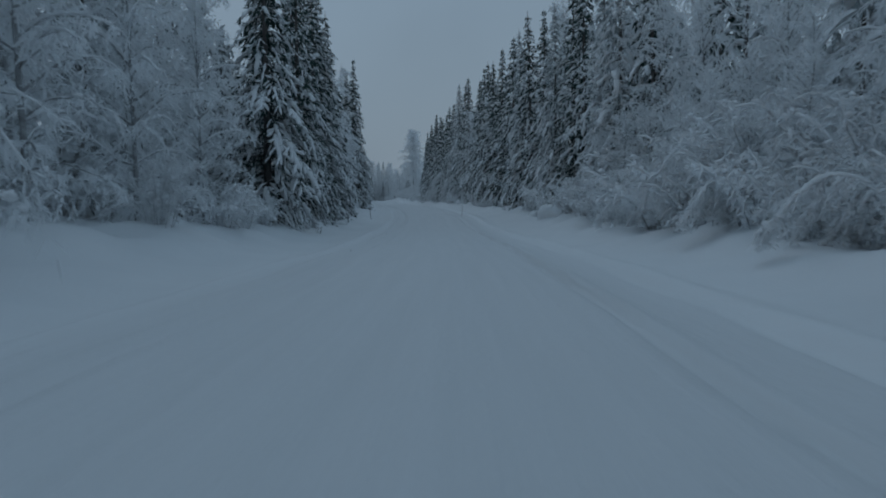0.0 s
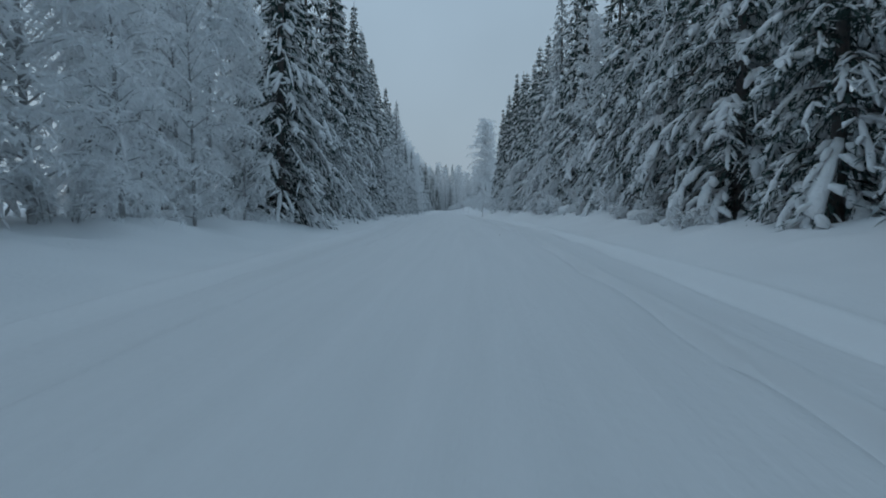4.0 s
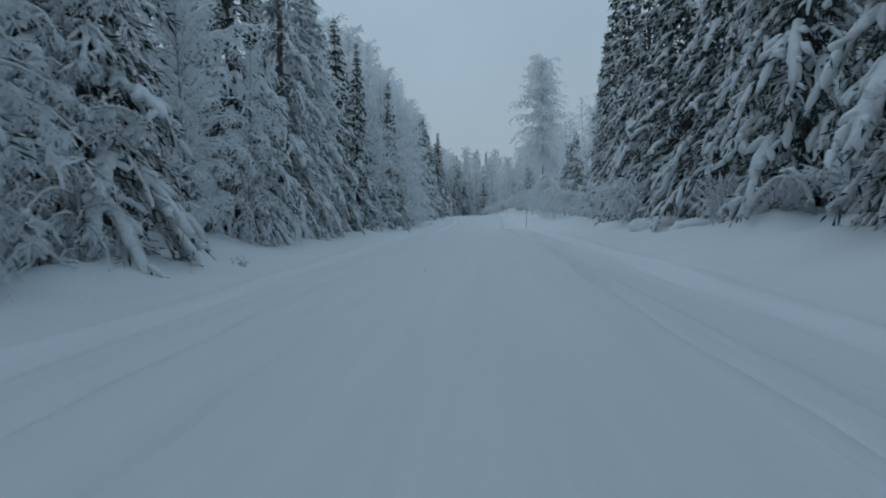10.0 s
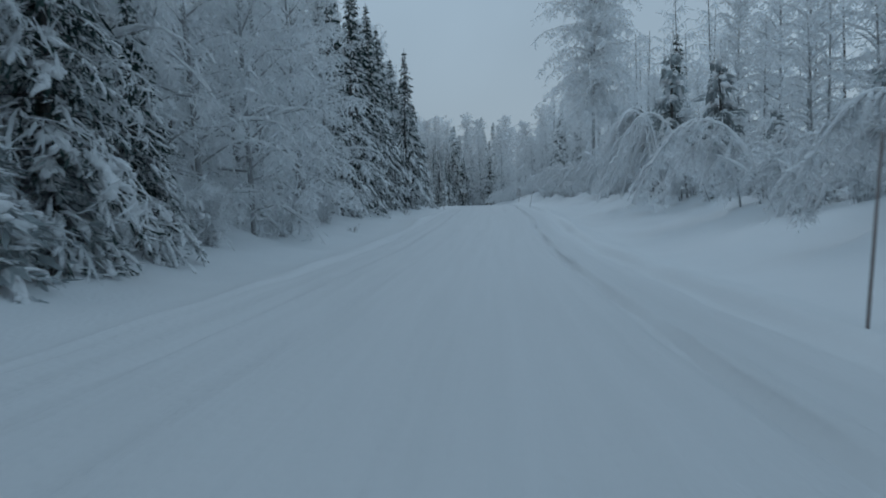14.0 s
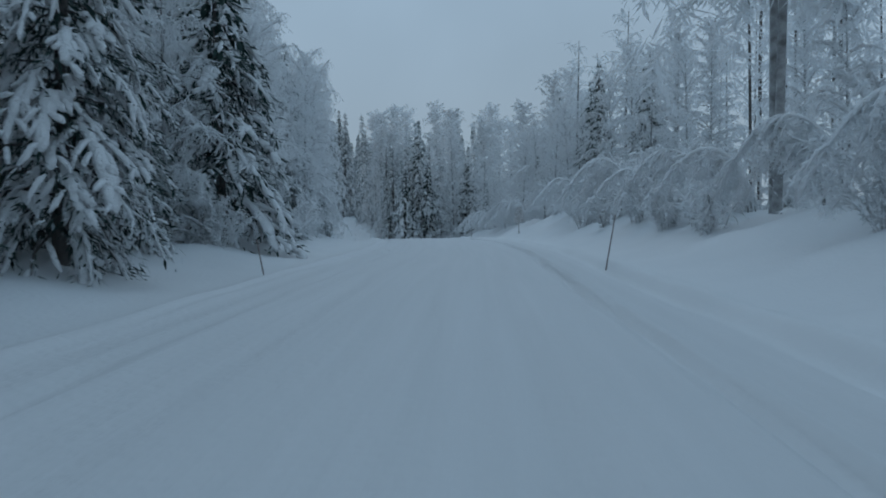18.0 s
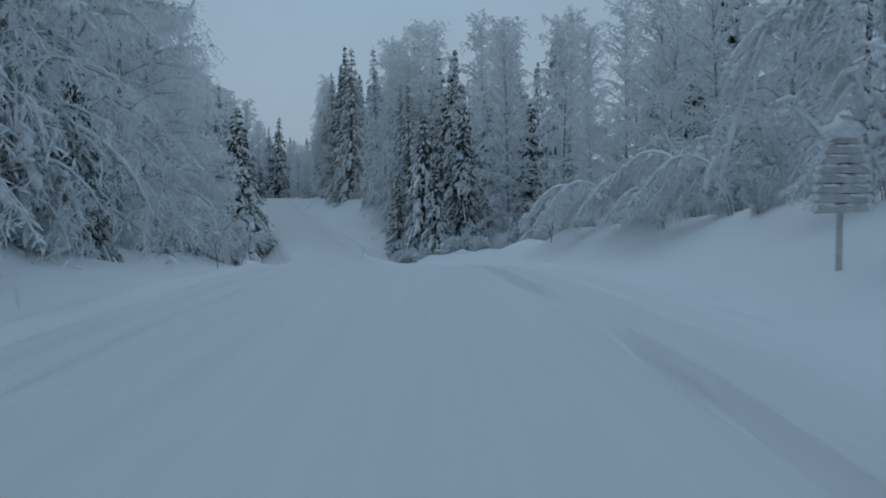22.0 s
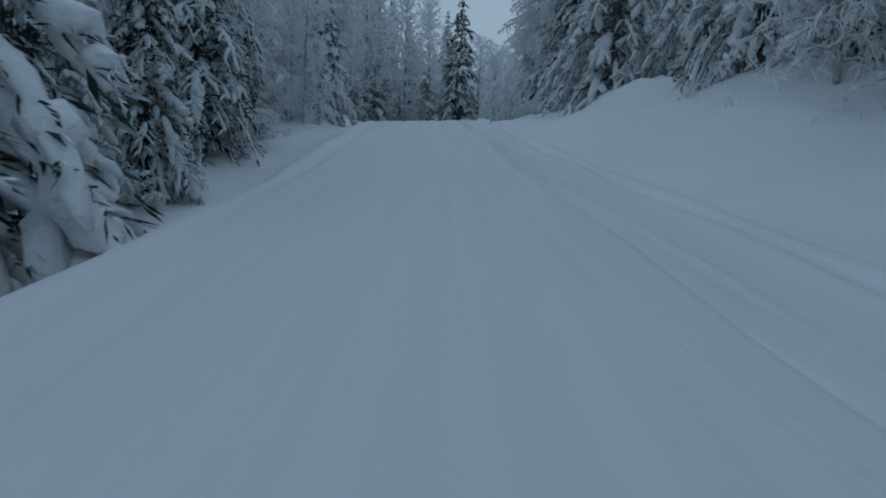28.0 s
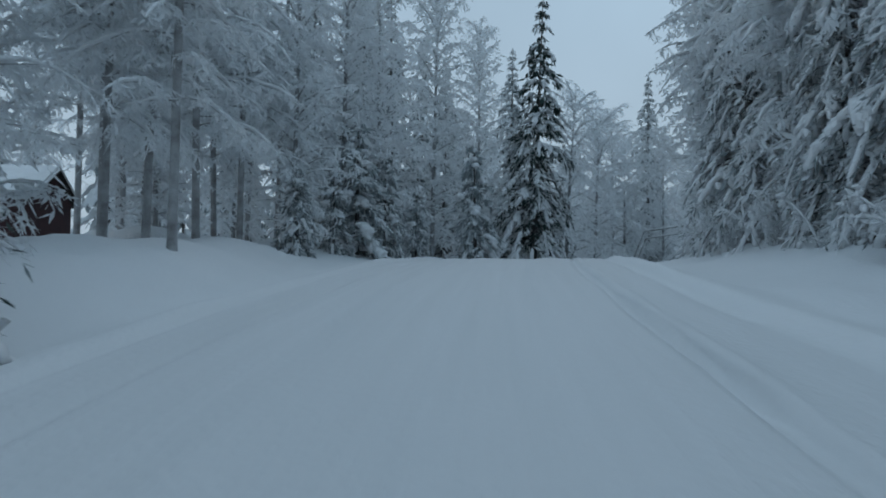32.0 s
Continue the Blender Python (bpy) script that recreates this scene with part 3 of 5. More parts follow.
def bush(rng, tall, wide, stems, per=18, tufts=5):
    """A frosted thicket of thin stems that fan out and bow."""
    trunk, frost, snow = Geo(), Geo(), Geo()
    for s in range(stems):
        a = rng.uniform(0, 6.283)
        h = Vector((math.cos(a), math.sin(a), 0))
        up, out = tall * rng.uniform(0.45, 1.05), wide * rng.uniform(0.25, 1.0)
        foot = h * rng.uniform(0, 0.35) * wide - UP * 0.2
        bow = rng.uniform(0.15, 0.95)
        at = lambda t: foot + h * out * t ** 1.3 + UP * ((up + 0.2) * (t * (1 + bow) - bow * 1.2 * t * t))
        trunk.tube([at(0), at(0.35), at(0.7), at(1)], [0.016, 0.012, 0.008, 0.004], 3, cap=False)
        fat = rng.uniform(0.7, 1.35) * (0.72 + 0.08 * tall)
        snow.tube([at(q) + UP * 0.02 for q in (0.12, 0.3, 0.5, 0.7, 0.88, 1.03)], [fat * rng.uniform(0.8, 1.25) * g for g in (0.016, 0.034, 0.046, 0.055, 0.05, 0.02)], 5, 0.9, cap=False)
        for e in range(4):
            t = rng.uniform(0.3, 0.95)
            p = at(t)
            c = Vector((math.cos(a + rng.uniform(-1.4, 1.4)), math.sin(a + rng.uniform(-1.4, 1.4)), 0)) * rng.uniform(0.2, 0.5) * (0.5 + 0.2 * tall)
            snow.tube([p, p + c * 0.45 + UP * 0.06, p + c * 0.8 - UP * 0.04, p + c - UP * 0.2], [0.018 * fat, 0.034 * fat, 0.04 * fat, 0.012], 4, 0.9, cap=False)
            for f in range(3):
                puff(rng, snow, at(rng.uniform(0.1, 1.0)) + any_way(rng) * 0.14, rng.uniform(0.035, 0.10) * fat)
        twigs(rng, frost, at, 0.08, round(per * 0.75), 0.22 * tall ** 0.6 + 0.12, 0.017, 0.6, tufts)
    root = new("frosted_bush")
    part("stem", trunk, TWIGBARK, root, kind="stuff")
    part("frosted_crown", frost, FROST, root, "fine twigs white with frost", smooth=False, kind="stuff")
    part("snow_load", snow, SNOW, root, kind="stuff")
    return root


def pine(rng, tall):
    """A tall pine: long bare trunk, frosted crown high up, a few drooping boughs below."""
    trunk, bough, frost, snow = Geo(), Geo(), Geo(), Geo()
    rt = 0.0052 * tall + 0.03
    lean = Vector((rng.uniform(-1, 1), rng.uniform(-1, 1), 0)) * 0.02 * tall
    axis = lambda z: lean * max(z / tall, 0) ** 1.5 + UP * z
    trunk.tube([axis(-0.4)] + [axis(tall * q) for q in (0.02, 0.3, 0.6, 0.85, 1.0)], [rt * 1.3, rt, rt * 0.85, rt * 0.65, rt * 0.3, 0.02], 8)
    for i in range(78):
        low = i < 42
        z = tall * (rng.uniform(0.19, 0.52) if low else rng.uniform(0.4, 0.98))
        a = rng.uniform(0, 6.283)
        h = Vector((math.cos(a), math.sin(a), 0))
        length = rng.uniform(1.4, 3.4) if low else tall * 0.13 * (1.4 - z / tall) * rng.uniform(0.8, 1.4)
        root = axis(z)
        sag = rng.uniform(0.4, 0.9)
        at = lambda t: root + h * length * t + UP * (length * (0.3 * t - sag * t * t))
        bough.tube([at(0), at(0.4), at(0.85)], [0.03, 0.02, 0.01], 3, cap=False)
        snow.tube([at(0.15) + UP * 0.03, at(0.5) + UP * 0.04, at(0.8) + UP * 0.03, at(1)], [0.03, 0.07, 0.075, 0.03], 5, 0.8, cap=False)
        twigs(rng, frost, at, 0.15 if low else 0.08, 24 if low else 30, 0.55, 0.028, 0.9, 7)
    root = new("pine_tree")
    part("trunk", trunk, FROSTBARK, root)
    part("branchwork", bough, FROSTBARK, root, kind="stuff")
    part("frosted_crown", frost, FROST, root, "frosted needle tufts", smooth=False, kind="stuff")
    part("snow_load", snow, SNOW, root, kind="stuff")
    return root


# ---- tree stock: each kind is built once and then repeated ----
rng = random.Random(7)
STOCK = {
    "spruce_near": [spruce(rng, 21, 3.0, 8, 0.95, 0.045, 1.0, blunt=0.95), spruce(rng, 22, 3.3, 8, 0.9, 0.035, 1.2, blunt=1.0), spruce(rng, 19, 2.7, 7.5, 0.85, 0.04, 0.9, blunt=0.88), spruce(rng, 20, 3.1, 8, 0.8, 0.06, 1.3, blunt=0.98), spruce(rng, 21, 3.1, 8, 1.1, 0.04, 1.4, True, 0.9, 0.98)],
    "spruce_mid": [spruce(rng, 13, 2.7, 7, 1.0, 0.10, 1.2, blunt=0.95), spruce(rng, 14, 2.8, 6, 1.0, 0.05, 1.0, blunt=1.0), spruce(rng, 11, 2.4, 5.5, 1.0, 0.04, 1.1, blunt=0.98), spruce(rng, 13, 2.7, 9, 1.45, 0.09, 1.5, blunt=0.95)],
    "frost_spruce": [spruce(rng, 20, 3.1, 5, 1.1, 0.06, 1.2, True, 0.9), spruce(rng, 18, 2.9, 5, 1.1, 0.06, 1.4, True, 0.8, 0.95)],
    "young_spruce": [spruce(rng, 4.5, 0.9, 3, 1.35, 0.03, 1.0, True, 0.7), spruce(rng, 3.0, 0.8, 3, 1.3, 0.03, 1.0, True, 0.7)],
    "birch_near": [birch(rng, 13, 2.7, 46, 17, 7, 0.03, 0.5, 0.022), birch(rng, 11, 2.8, 42, 17, 7, 0.02, 0.75, 0.022), birch(rng, 12, 2.9, 46, 17, 7, 0.03, 0.95, 0.022)],
    "birch_mid": [birch(rng, 16, 2.9, 84, 11, 7, 0.04, 0.28, 0.042), birch(rng, 18, 3.1, 88, 11, 7, 0.05, 0.36, 0.042), birch(rng, 17, 3.1, 86, 11, 7, 0.05, 0.6, 0.042)],
    "great_birch": [birch(rng, 29, 5.0, 70, 22, 9, 0.3, 0.9, 0.045, True)],
    "bare_birch": [birch(rng, 10, 1.3, 24, 9, 5, 0.2, 0.1, 0.015)],
    "arched": [arched(rng, 3.2, 4.2, 3), arched(rng, 4.4, 4.2, 4), arched(rng, 2.4, 3.4, 3), arched(rng, 6.0, 4.0, 6, 40, 0.9), arched(rng, 5.0, 4.6, 1, 20, 0.2), arched(rng, 7.2, 3.9, 1, 60, 0.2, 1.5)],
    "bush": [bush(rng, 2.6, 1.9, 20, 18, 7), bush(rng, 1.7, 1.6, 16, 14, 6), bush(rng, 4.0, 2.6, 28, 22, 7)],
    "shrub": [bush(rng, 0.9, 0.8, 9, 10, 4)],
    "pine": [pine(rng, 18), pine(rng, 20)],
}
TELL = {
    "spruce_near": ("tall dark spruce with drooping boughs under heavy snow", "spruce tree", "spruces along the road"),
    "spruce_mid": ("conical dark green spruce with thick tongues of snow", "spruce tree", "spruces along the road"),
    "frost_spruce": ("tall grey frosted spruce with snow on its boughs", "spruce tree", "frosted spruces along the road"),
    "young_spruce": ("small young spruce wrapped in thick snow", "spruce tree", "young spruces at the verge"),
    "birch_near": ("slender birch with twigs white with frost", "birch tree", "frosted birches along the road"),
    "birch_mid": ("tall birch covered all over in pale frost", "birch tree", "frosted birches along the road"),
    "great_birch": ("very tall twin-stemmed birch with hanging frosted twigs", "birch tree", ""),
    "bare_birch": ("thin young birch with sparse frosted branches", "birch tree", "young birches at the verge"),
    "arched": ("young birch bent over in an arch by snow", "birch tree", "bent birches at the verge"),
    "bush": ("leafless bush of thin stems coated in frost", "bush", "frosted bushes at the verge"),
    "shrub": ("low frosted shrub poking out of the snow", "shrub", "low shrubs at the verge"),
    "pine": ("tall pine with bare dark trunk and frosted crown", "pine tree", "pines in the wood"),
}
SIZES = {"spruce_near": (21, 22, 19, 20, 21), "spruce_mid": (13, 14, 11, 13), "frost_spruce": (20, 18), "young_spruce": (4.5, 3.0), "birch_near": (13, 11, 12), "birch_mid": (16, 18, 17), "great_birch": (29,),
         "bare_birch": (10,), "arched": (3.2, 4.4, 2.4, 6.0, 5.0, 7.2), "bush": (2.6, 1.7, 4.0), "shrub": (0.9,), "pine": (18, 20)}
for kind, stock in STOCK.items():
    for ob in stock:
        tagged(ob, *TELL[kind])
used, planted = set(), []


def plant(kind, u, w, tall=None, turn=None, which=None, fat=1.0):
    """One tree at a place along and across the road, of a given height."""
    if which is None:
        near = sorted(range(len(STOCK[kind])), key=lambda i: abs(SIZES[kind][i] - (tall or 0)))[:3] if kind in ("arched", "bush", "young_spruce") else range(len(STOCK[kind]))
        which = near[0] if kind in ("arched", "young_spruce") else rng.choice(list(near))
    ob = STOCK[kind][which]
    s = (tall / SIZES[kind][which]) if tall else rng.uniform(0.85, 1.15)
    x, y, z = (float(q) for q in spot(u, w))
    turn = rng.uniform(0, 360) if turn is None else turn
    m = pose(x, y, z - 0.05, rng.uniform(-1.5, 1.5), rng.uniform(-1.5, 1.5), turn)
    if ob.name in used:
        ob = copy_thing(ob, m)
    else:
        used.add(ob.name)
        ob.matrix_basis = m
    ob.scale = (s * fat, s * fat, s)
    planted.append((u, w, kind))
    return ob


S, M, F, Y = "spruce_near", "spruce_mid", "frost_spruce", "young_spruce"
B, T, G, R = "birch_near", "birch_mid", "great_birch", "bare_birch"
A, H, L, P = "arched", "bush", "shrub", "pine"
TOROAD = {-1: -8, 1: 172}


def row(kind, *places):
    """Several of a kind: along, across, height, and for bent ones the way they lean."""
    for u, w, tall, *more in places:
        turn = more[0] if more else (TOROAD[1 if w > 0 else -1] + rng.uniform(-30, 30) if kind == A else None)
        plant(kind, u, w, tall, turn)


# first straight, left side
row(T, (18, -16, 15), (23, -17, 16), (27, -16, 15), (32, -16.5, 16), (36, -16, 15), (41, -15.5, 16))
row(F, (29.5, -19, 18), (38.5, -18.5, 18), (20, -20, 18))
row(B, (21, -12, 12), (24, -14, 13), (28, -12, 12.5), (31, -13.5, 12), (34, -11.5, 10.5), (38, -13, 12))
row(H, (26, -10.5, 2.6), (33, -10.5, 2.4), (37, -10.5, 2.2), (40, -10.2, 1.8))
row(S, (44, -10.8, 22), (49, -12, 21), (55.5, -11, 22), (59, -11.6, 21), (64, -11, 22), (71, -11, 22), (78, -11.5, 21))
row(T, (84, -12, 15), (89, -12, 16), (94, -12, 15))
row(B, (122, -10, 8), (126.5, -9.8, 7), (131, -9.4, 8), (134.5, -9.2, 7), (163, -10, 8), (170.5, -9.8, 9), (179, -10, 9), (183, -9.7, 8), (190, -10, 9), (195.5, -9.8, 8))
row(B, (92, -11, 11), (97, -10.6, 10), (99, -12, 11), (103.5, -10.6, 8))
row(P, (95.5, -13, 19), (101.5, -11.6, 20))
row(S, (108, -10, 22), (114, -11, 21), (121, -10.8, 22), (128.5, -10.5, 22), (135, -10.8, 22), (140, -11.3, 20), (145, -11, 22), (150.5, -11, 21), (154, -10.8, 22), (158.5, -11, 22), (165, -11.6, 20), (172, -11.3, 22))
row(H, (131, -9, 1.8), (147, -9, 1.7))
row(Y, (166, -9.3, 3.0), (148, -8.8, 1.6))
row(T, (181, -11, 16), (188, -12, 17), (193, -11, 15))
row(S, (177, -11, 21), (185, -10.6, 20), (198, -11, 20), (204, -10.8, 21))
row(P, (210, -12, 20), (215, -12.6, 19))
row(F, (208, -10.6, 16), (213, -11, 18))
row(S, (219, -10.6, 16), (224.5, -10.4, 15))
row(Y, (216, -9.4, 3.2), (221, -9.2, 2.6))
for u, w, tall in ((233.5, -9.4, 4.2), (236.5, -9.4, 3.4), (239.5, -9.6, 3.0)):
    plant(Y, u, w, tall, fat=1.7)
row(S, (239.8, -9.9, 15), (244, -12.4, 17))
plant(M, 243.2, -9.6, 7, None, 0, 1.1)
# left birch belt, then the dark spruces and the next belt
row(B, (229, -11, 14), (232, -10.6, 13), (235.5, -11.5, 16), (239, -10.6, 15), (242.5, -11, 16), (246, -10.6, 15), (250, -10.6, 16), (253, -9.8, 15), (256, -10.4, 17), (259, -9.6, 15), (262, -10.2, 16), (265.5, -9.8, 15))
row(T, (231, -13, 19), (238, -13.4, 20), (245, -13, 20), (252, -13, 20), (259, -12.6, 20), (265, -12.5, 19))
row(H, (241, -9.2, 1.8), (247, -9.2, 2.2), (256, -9.4, 2.0), (261, -9.0, 1.8))
row(S, (269, -10.4, 16), (273.5, -10, 16), (277, -10.2, 16), (281, -10, 16), (284.4, -10.2, 16), (287.2, -10, 16))
row(B, (294.6, -9.6, 9), (301, -10.4, 11))
row(S, (292.1, -8.8, 15), (297.5, -10.4, 15))
row(T, (243, 16.5, 14), (249, 15.5, 15), (254.5, 16.5, 15), (260, 15.5, 15), (266, 16.5, 15), (272, 16, 15))
plant(M, 304.5, -9.7, 14, 120, 0, 1.15)
row(H, (301.4, -8.8, 2.0))
row(T, (293, -12, 18), (298, -12, 17), (303, -13, 17), (309, -12, 16), (316, -13, 17), (323, -13, 16), (330, -13, 17), (337, -14, 16))
row(B, (306.5, -10.6, 11), (310, -10.4, 10), (313.5, -11, 12), (317.5, -10.6, 11), (321, -11, 10), (325, -10.8, 11), (328.5, -11.2, 10), (329.5, -10.2, 13), (332.5, -10.2, 13), (336, -10.4, 14), (339.5, -10.2, 14), (343.5, -10.4, 14))
row(H, (308, -9.4, 2.0), (315, -9.2, 2.4), (320, -9.3, 2.0), (327, -9.6, 2.2), (334, -9.4, 1.8), (339, -9.4, 2.0), (345, -9.6, 1.8))
row(B, (347, -10.3, 14), (350.5, -10.5, 13.5), (353.6, -10.2, 13), (356.5, -10.6, 12), (341.5, -11, 14), (348.5, -11.2, 14), (354.5, -11, 13), (361, -11.2, 11), (364.5, -11.8, 10), (367.5, -11.6, 9))
row(T, (344, -14.5, 18), (351, -14.5, 17), (358, -15, 16), (365, -15.5, 14))
row(H, (349, -9.6, 2.0), (355, -9.8, 2.2), (359.5, -10.2, 2.4), (365, -10.4, 2.6), (368.5, -10.8, 2.2))
row(Y, (318, -9.6, 3.4), (331, -9, 3.0))
row(F, (339.8, -10.6, 12), (326.5, -11, 13))
plant(M, 341.6, -9.4, 6, None, 0)

# first straight, right side
row(A, (12.6, 9.2, 1.8), (21, 9.4, 1.6), (32, 9.8, 1.8), (24, 10.6, 3.0))
row(H, (12.4, 9.4, 2.2), (16.2, 9.0, 1.8), (26.5, 9.2, 2.0), (38.5, 9.6, 2.2))
row(H, (14, 9.2, 2.4), (17.6, 9.6, 2.8), (20, 9.8, 2.6), (22.6, 9.6, 3.0), (25, 10, 3.2), (28.5, 9.9, 3.0), (31, 10.3, 3.4), (34.5, 10.2, 3.2), (37.5, 10.4, 3.4), (41, 10.4, 3.2), (44.5, 10.6, 3.6), (49, 10.4, 3.4), (54.5, 10, 3.0), (58, 10.2, 3.4), (63, 10.4, 3.0))
row(H, (15.4, 10.8, 4.0), (19.4, 11.2, 4.4), (23.4, 11.4, 4.6), (27.4, 11.4, 4.8), (32, 11.4, 4.8), (36.5, 11.6, 4.6), (41.5, 11.8, 4.8))
row(B, (17, 11.8, 8), (21.5, 12, 7), (29.6, 12, 7), (35, 12.2, 7))
for u, w, tall in ((20, 10.8, 5.0), (24, 10.8, 5.6), (28, 11, 6.0), (32.5, 11, 6.2), (37, 11.2, 6.4), (42, 11.2, 6.6), (47, 11.2, 6.0)):
    plant(B, u, w, tall, fat=1.3)
row(S, (43, 13.6, 20), (48, 12.8, 22), (53, 13.2, 21), (58, 12.4, 22), (62.5, 12.2, 22), (37, 15.5, 20))
row(B, (19, 13.5, 11), (26, 13.5, 11), (33, 13, 12), (40, 13.5, 13), (46, 13, 13), (53, 13, 14))
row(T, (50, 15.5, 19), (69, 13.5, 20), (29, 15.5, 16))
row(S, (67.5, 11.6, 20), (73, 11.8, 21), (78, 11.2, 22), (84, 11.4, 21), (91, 11.2, 22), (98.5, 11.2, 22), (103.4, 11, 21), (110, 11.4, 22), (116, 11.4, 22), (121, 11.2, 21), (131, 11.2, 23), (138, 11.3, 23))
row(P, (99.6, 13, 20), (94, 13, 20))
row(T, (106.5, 11.6, 16), (126.5, 11.2, 16))
row(H, (70, 9.4, 1.8), (104, 9.4, 1.6), (112, 9.5, 2.0), (123, 9.5, 2.2), (128, 9.4, 2.8), (137, 9.2, 2.0))
row(L, (97, 8.6, 1.0), (118, 8.4, 1.0), (108, 8.5, 0.9), (101.5, 8.4, 0.9))
row(A, (133, 9.8, 4.4), (147, 10.4, 1.8), (170, 9.8, 3.4), (188, 10.2, 1.4))
plant(A, 163.4, 11.1, 7.2, 184, 5)
plant(A, 166.2, 10.4, 3.4, 178, 1)
row(S, (145, 11.4, 24), (152, 11.2, 22), (158.5, 11.4, 22), (164.5, 11.6, 22), (170, 11.2, 21), (176.5, 11.3, 21), (183, 11.2, 22), (191, 11.2, 23), (199, 11.2, 23), (204.6, 11, 22), (209, 11.4, 20), (213.9, 11, 21), (218.5, 11, 21), (224, 11.2, 19), (228.5, 11.2, 16), (233, 11.4, 15))
row(T, (173.6, 12.6, 15), (195, 13.2, 18), (202, 13.4, 19))
row(H, (152, 9.4, 2.0), (160, 9.3, 1.8), (168, 9.2, 2.2), (172, 9, 1.7), (178, 9.2, 2.2), (194, 9.2, 2.0), (207, 9.2, 3.0), (211, 9.2, 2.6), (222, 9.3, 2.2), (230, 9.6, 2.4))
# right side, young growth
row(H, (237, 10.6, 2.6), (241, 10.8, 3.0), (245, 10.8, 2.6), (249, 10.6, 3.2), (253, 11, 3.0), (258, 11, 3.2), (263, 11, 3.0), (268, 11.4, 3.4), (273, 11.6, 3.6), (278, 11.8, 3.8), (283, 12, 4.2), (287, 11.4, 4.0), (291, 11.6, 4.4), (296, 11.6, 4.2))
row(A, (240, 10.2, 3.0), (252, 10, 3.6), (263, 10, 4.4), (268, 9.8, 5.6), (276, 11.2, 3.0), (285, 11.4, 3.2), (292.5, 11, 3.0), (299, 11, 3.0))
row(Y, (243, 12, 4.2), (248, 13, 5.0), (256, 12.6, 4.6), (261, 11.6, 4.0), (270, 12.4, 4.4), (265.5, 13, 8.5), (279, 13.4, 11))
row(M, (282.4, 14.5, 12.5))
row(R, (247, 14.5, 9), (252, 15, 10), (257, 14.5, 9), (259, 16, 11), (266, 15.5, 10), (271, 15, 10), (275, 16, 10))
row(B, (244, 16, 9), (268, 16.5, 10), (277, 15, 9), (284, 13.4, 9), (288, 14, 10), (293, 13.4, 9.5), (298, 13.4, 9), (303, 13.6, 10))
plant(G, 302.2, 10.6, 28.5, 60, 0, 1.2)
row(T, (309, 15, 10), (318, 14.5, 11), (324, 15, 12), (332, 15, 13))
# the bank with bent birches before the junction
row(A, (304, 10.8, 2.8), (309, 10.4, 3.0), (314, 10.6, 2.7), (319.5, 10.2, 3.2), (324, 10.6, 2.4), (328, 10, 2.4), (338, 9.9, 1.4), (344, 9.8, 2.0), (347, 10.2, 2.6), (349.8, 9.8, 1.9, 200), (353, 9.8, 2.2, 185), (356, 10.2, 2.4, 180), (346.5, 8.8, 1.4, 200))
plant(A, 339.2, 10.2, 4.8, 185, 5, 1.2)
row(H, (303, 8.6, 2.0), (307, 8.2, 1.8), (311, 8.4, 2.2), (316, 8.2, 2.0), (322, 8.4, 2.2), (327, 8.8, 1.6), (331.6, 8.9, 1.5), (341, 8.8, 1.2), (286, 9.4, 2.4), (280, 9.6, 2.2), (293, 9.2, 2.2))
row(H, (307, 12, 3.6), (312, 12, 3.4), (316, 12, 4.0), (322, 12, 4.2), (327, 12.4, 4.2), (331, 12.4, 4.0), (336, 12.2, 4.2), (341, 12.4, 4.0), (346, 12.6, 4.0), (351, 12.6, 3.8), (357, 12.6, 3.4))
row(M, (329, 15, 12), (337, 14, 13), (342.8, 15.4, 13), (369.7, 24.4, 20))
row(B, (321, 14.4, 10), (326, 14, 11), (334, 14.2, 11), (339, 13.6, 10), (344, 14, 11), (350, 14.6, 12), (355, 15, 12), (360, 15, 12))
row(T, (352, 17, 17), (358, 17.5, 18), (364, 17, 17), (369, 17.5, 16))
# round the junction and up the hill
plant(M, 391, -7.8, 15.4, 40, 3, 1.2)
row(M, (386.5, -14.2, 15), (384.6, -18.2, 14), (383, -16, 9), (381.5, -20.5, 12), (379, -24, 12), (376, -27, 12))
row(S, (392.5, -11.8, 18), (389, -15.5, 18), (387, -19.5, 18), (384, -22.5, 19))
row(A, (380.6, -7.6, 2.1, -40), (381.2, -9.2, 1.5))
row(H, (379.8, -9.4, 0.9), (380.4, -11.2, 1.1))
row(B, (363, -10, 10), (364, -12.4, 10))
for u, w, tall in ((357.6, -10.2, 6.5), (359.6, -9.4, 6.0), (361.0, -9.9, 6.5), (362.2, -8.9, 4.4)):
    plant(B, u, w, tall, fat=1.7)
row(H, (360.4, -8.4, 2.4), (358, -9.0, 2.6))
row(F, (388, -12.8, 15))
row(S, (386, -15.2, 17))
row(T, (390, -14, 16), (371, -24, 15), (373, -31, 15))
row(L, (376.8, -9.6, 1.0), (377, -12.5, 1.0), (374.5, -11.5, 0.9), (374, -15, 1.1), (372.5, -17, 0.9))
row(H, (375.8, -13.8, 1.1), (373.4, -20, 1.6))
for u, w, tall, which, fat in ((402.3, 15.6, 18.6, 0, 1.0), (395.8, 14.6, 16.4, 3, 0.95), (386, 12.6, 14.1, 3, 0.95), (382.7, 8.0, 12.8, 3, 0.85), (380.6, 8.4, 8, 3, 1.05), (386.8, 18.8, 13.8, 0, 1.0)):
    plant(M, u, w, tall, None, which, fat)
row(F, (379, 18.4, 11), (377.6, 21.5, 12))
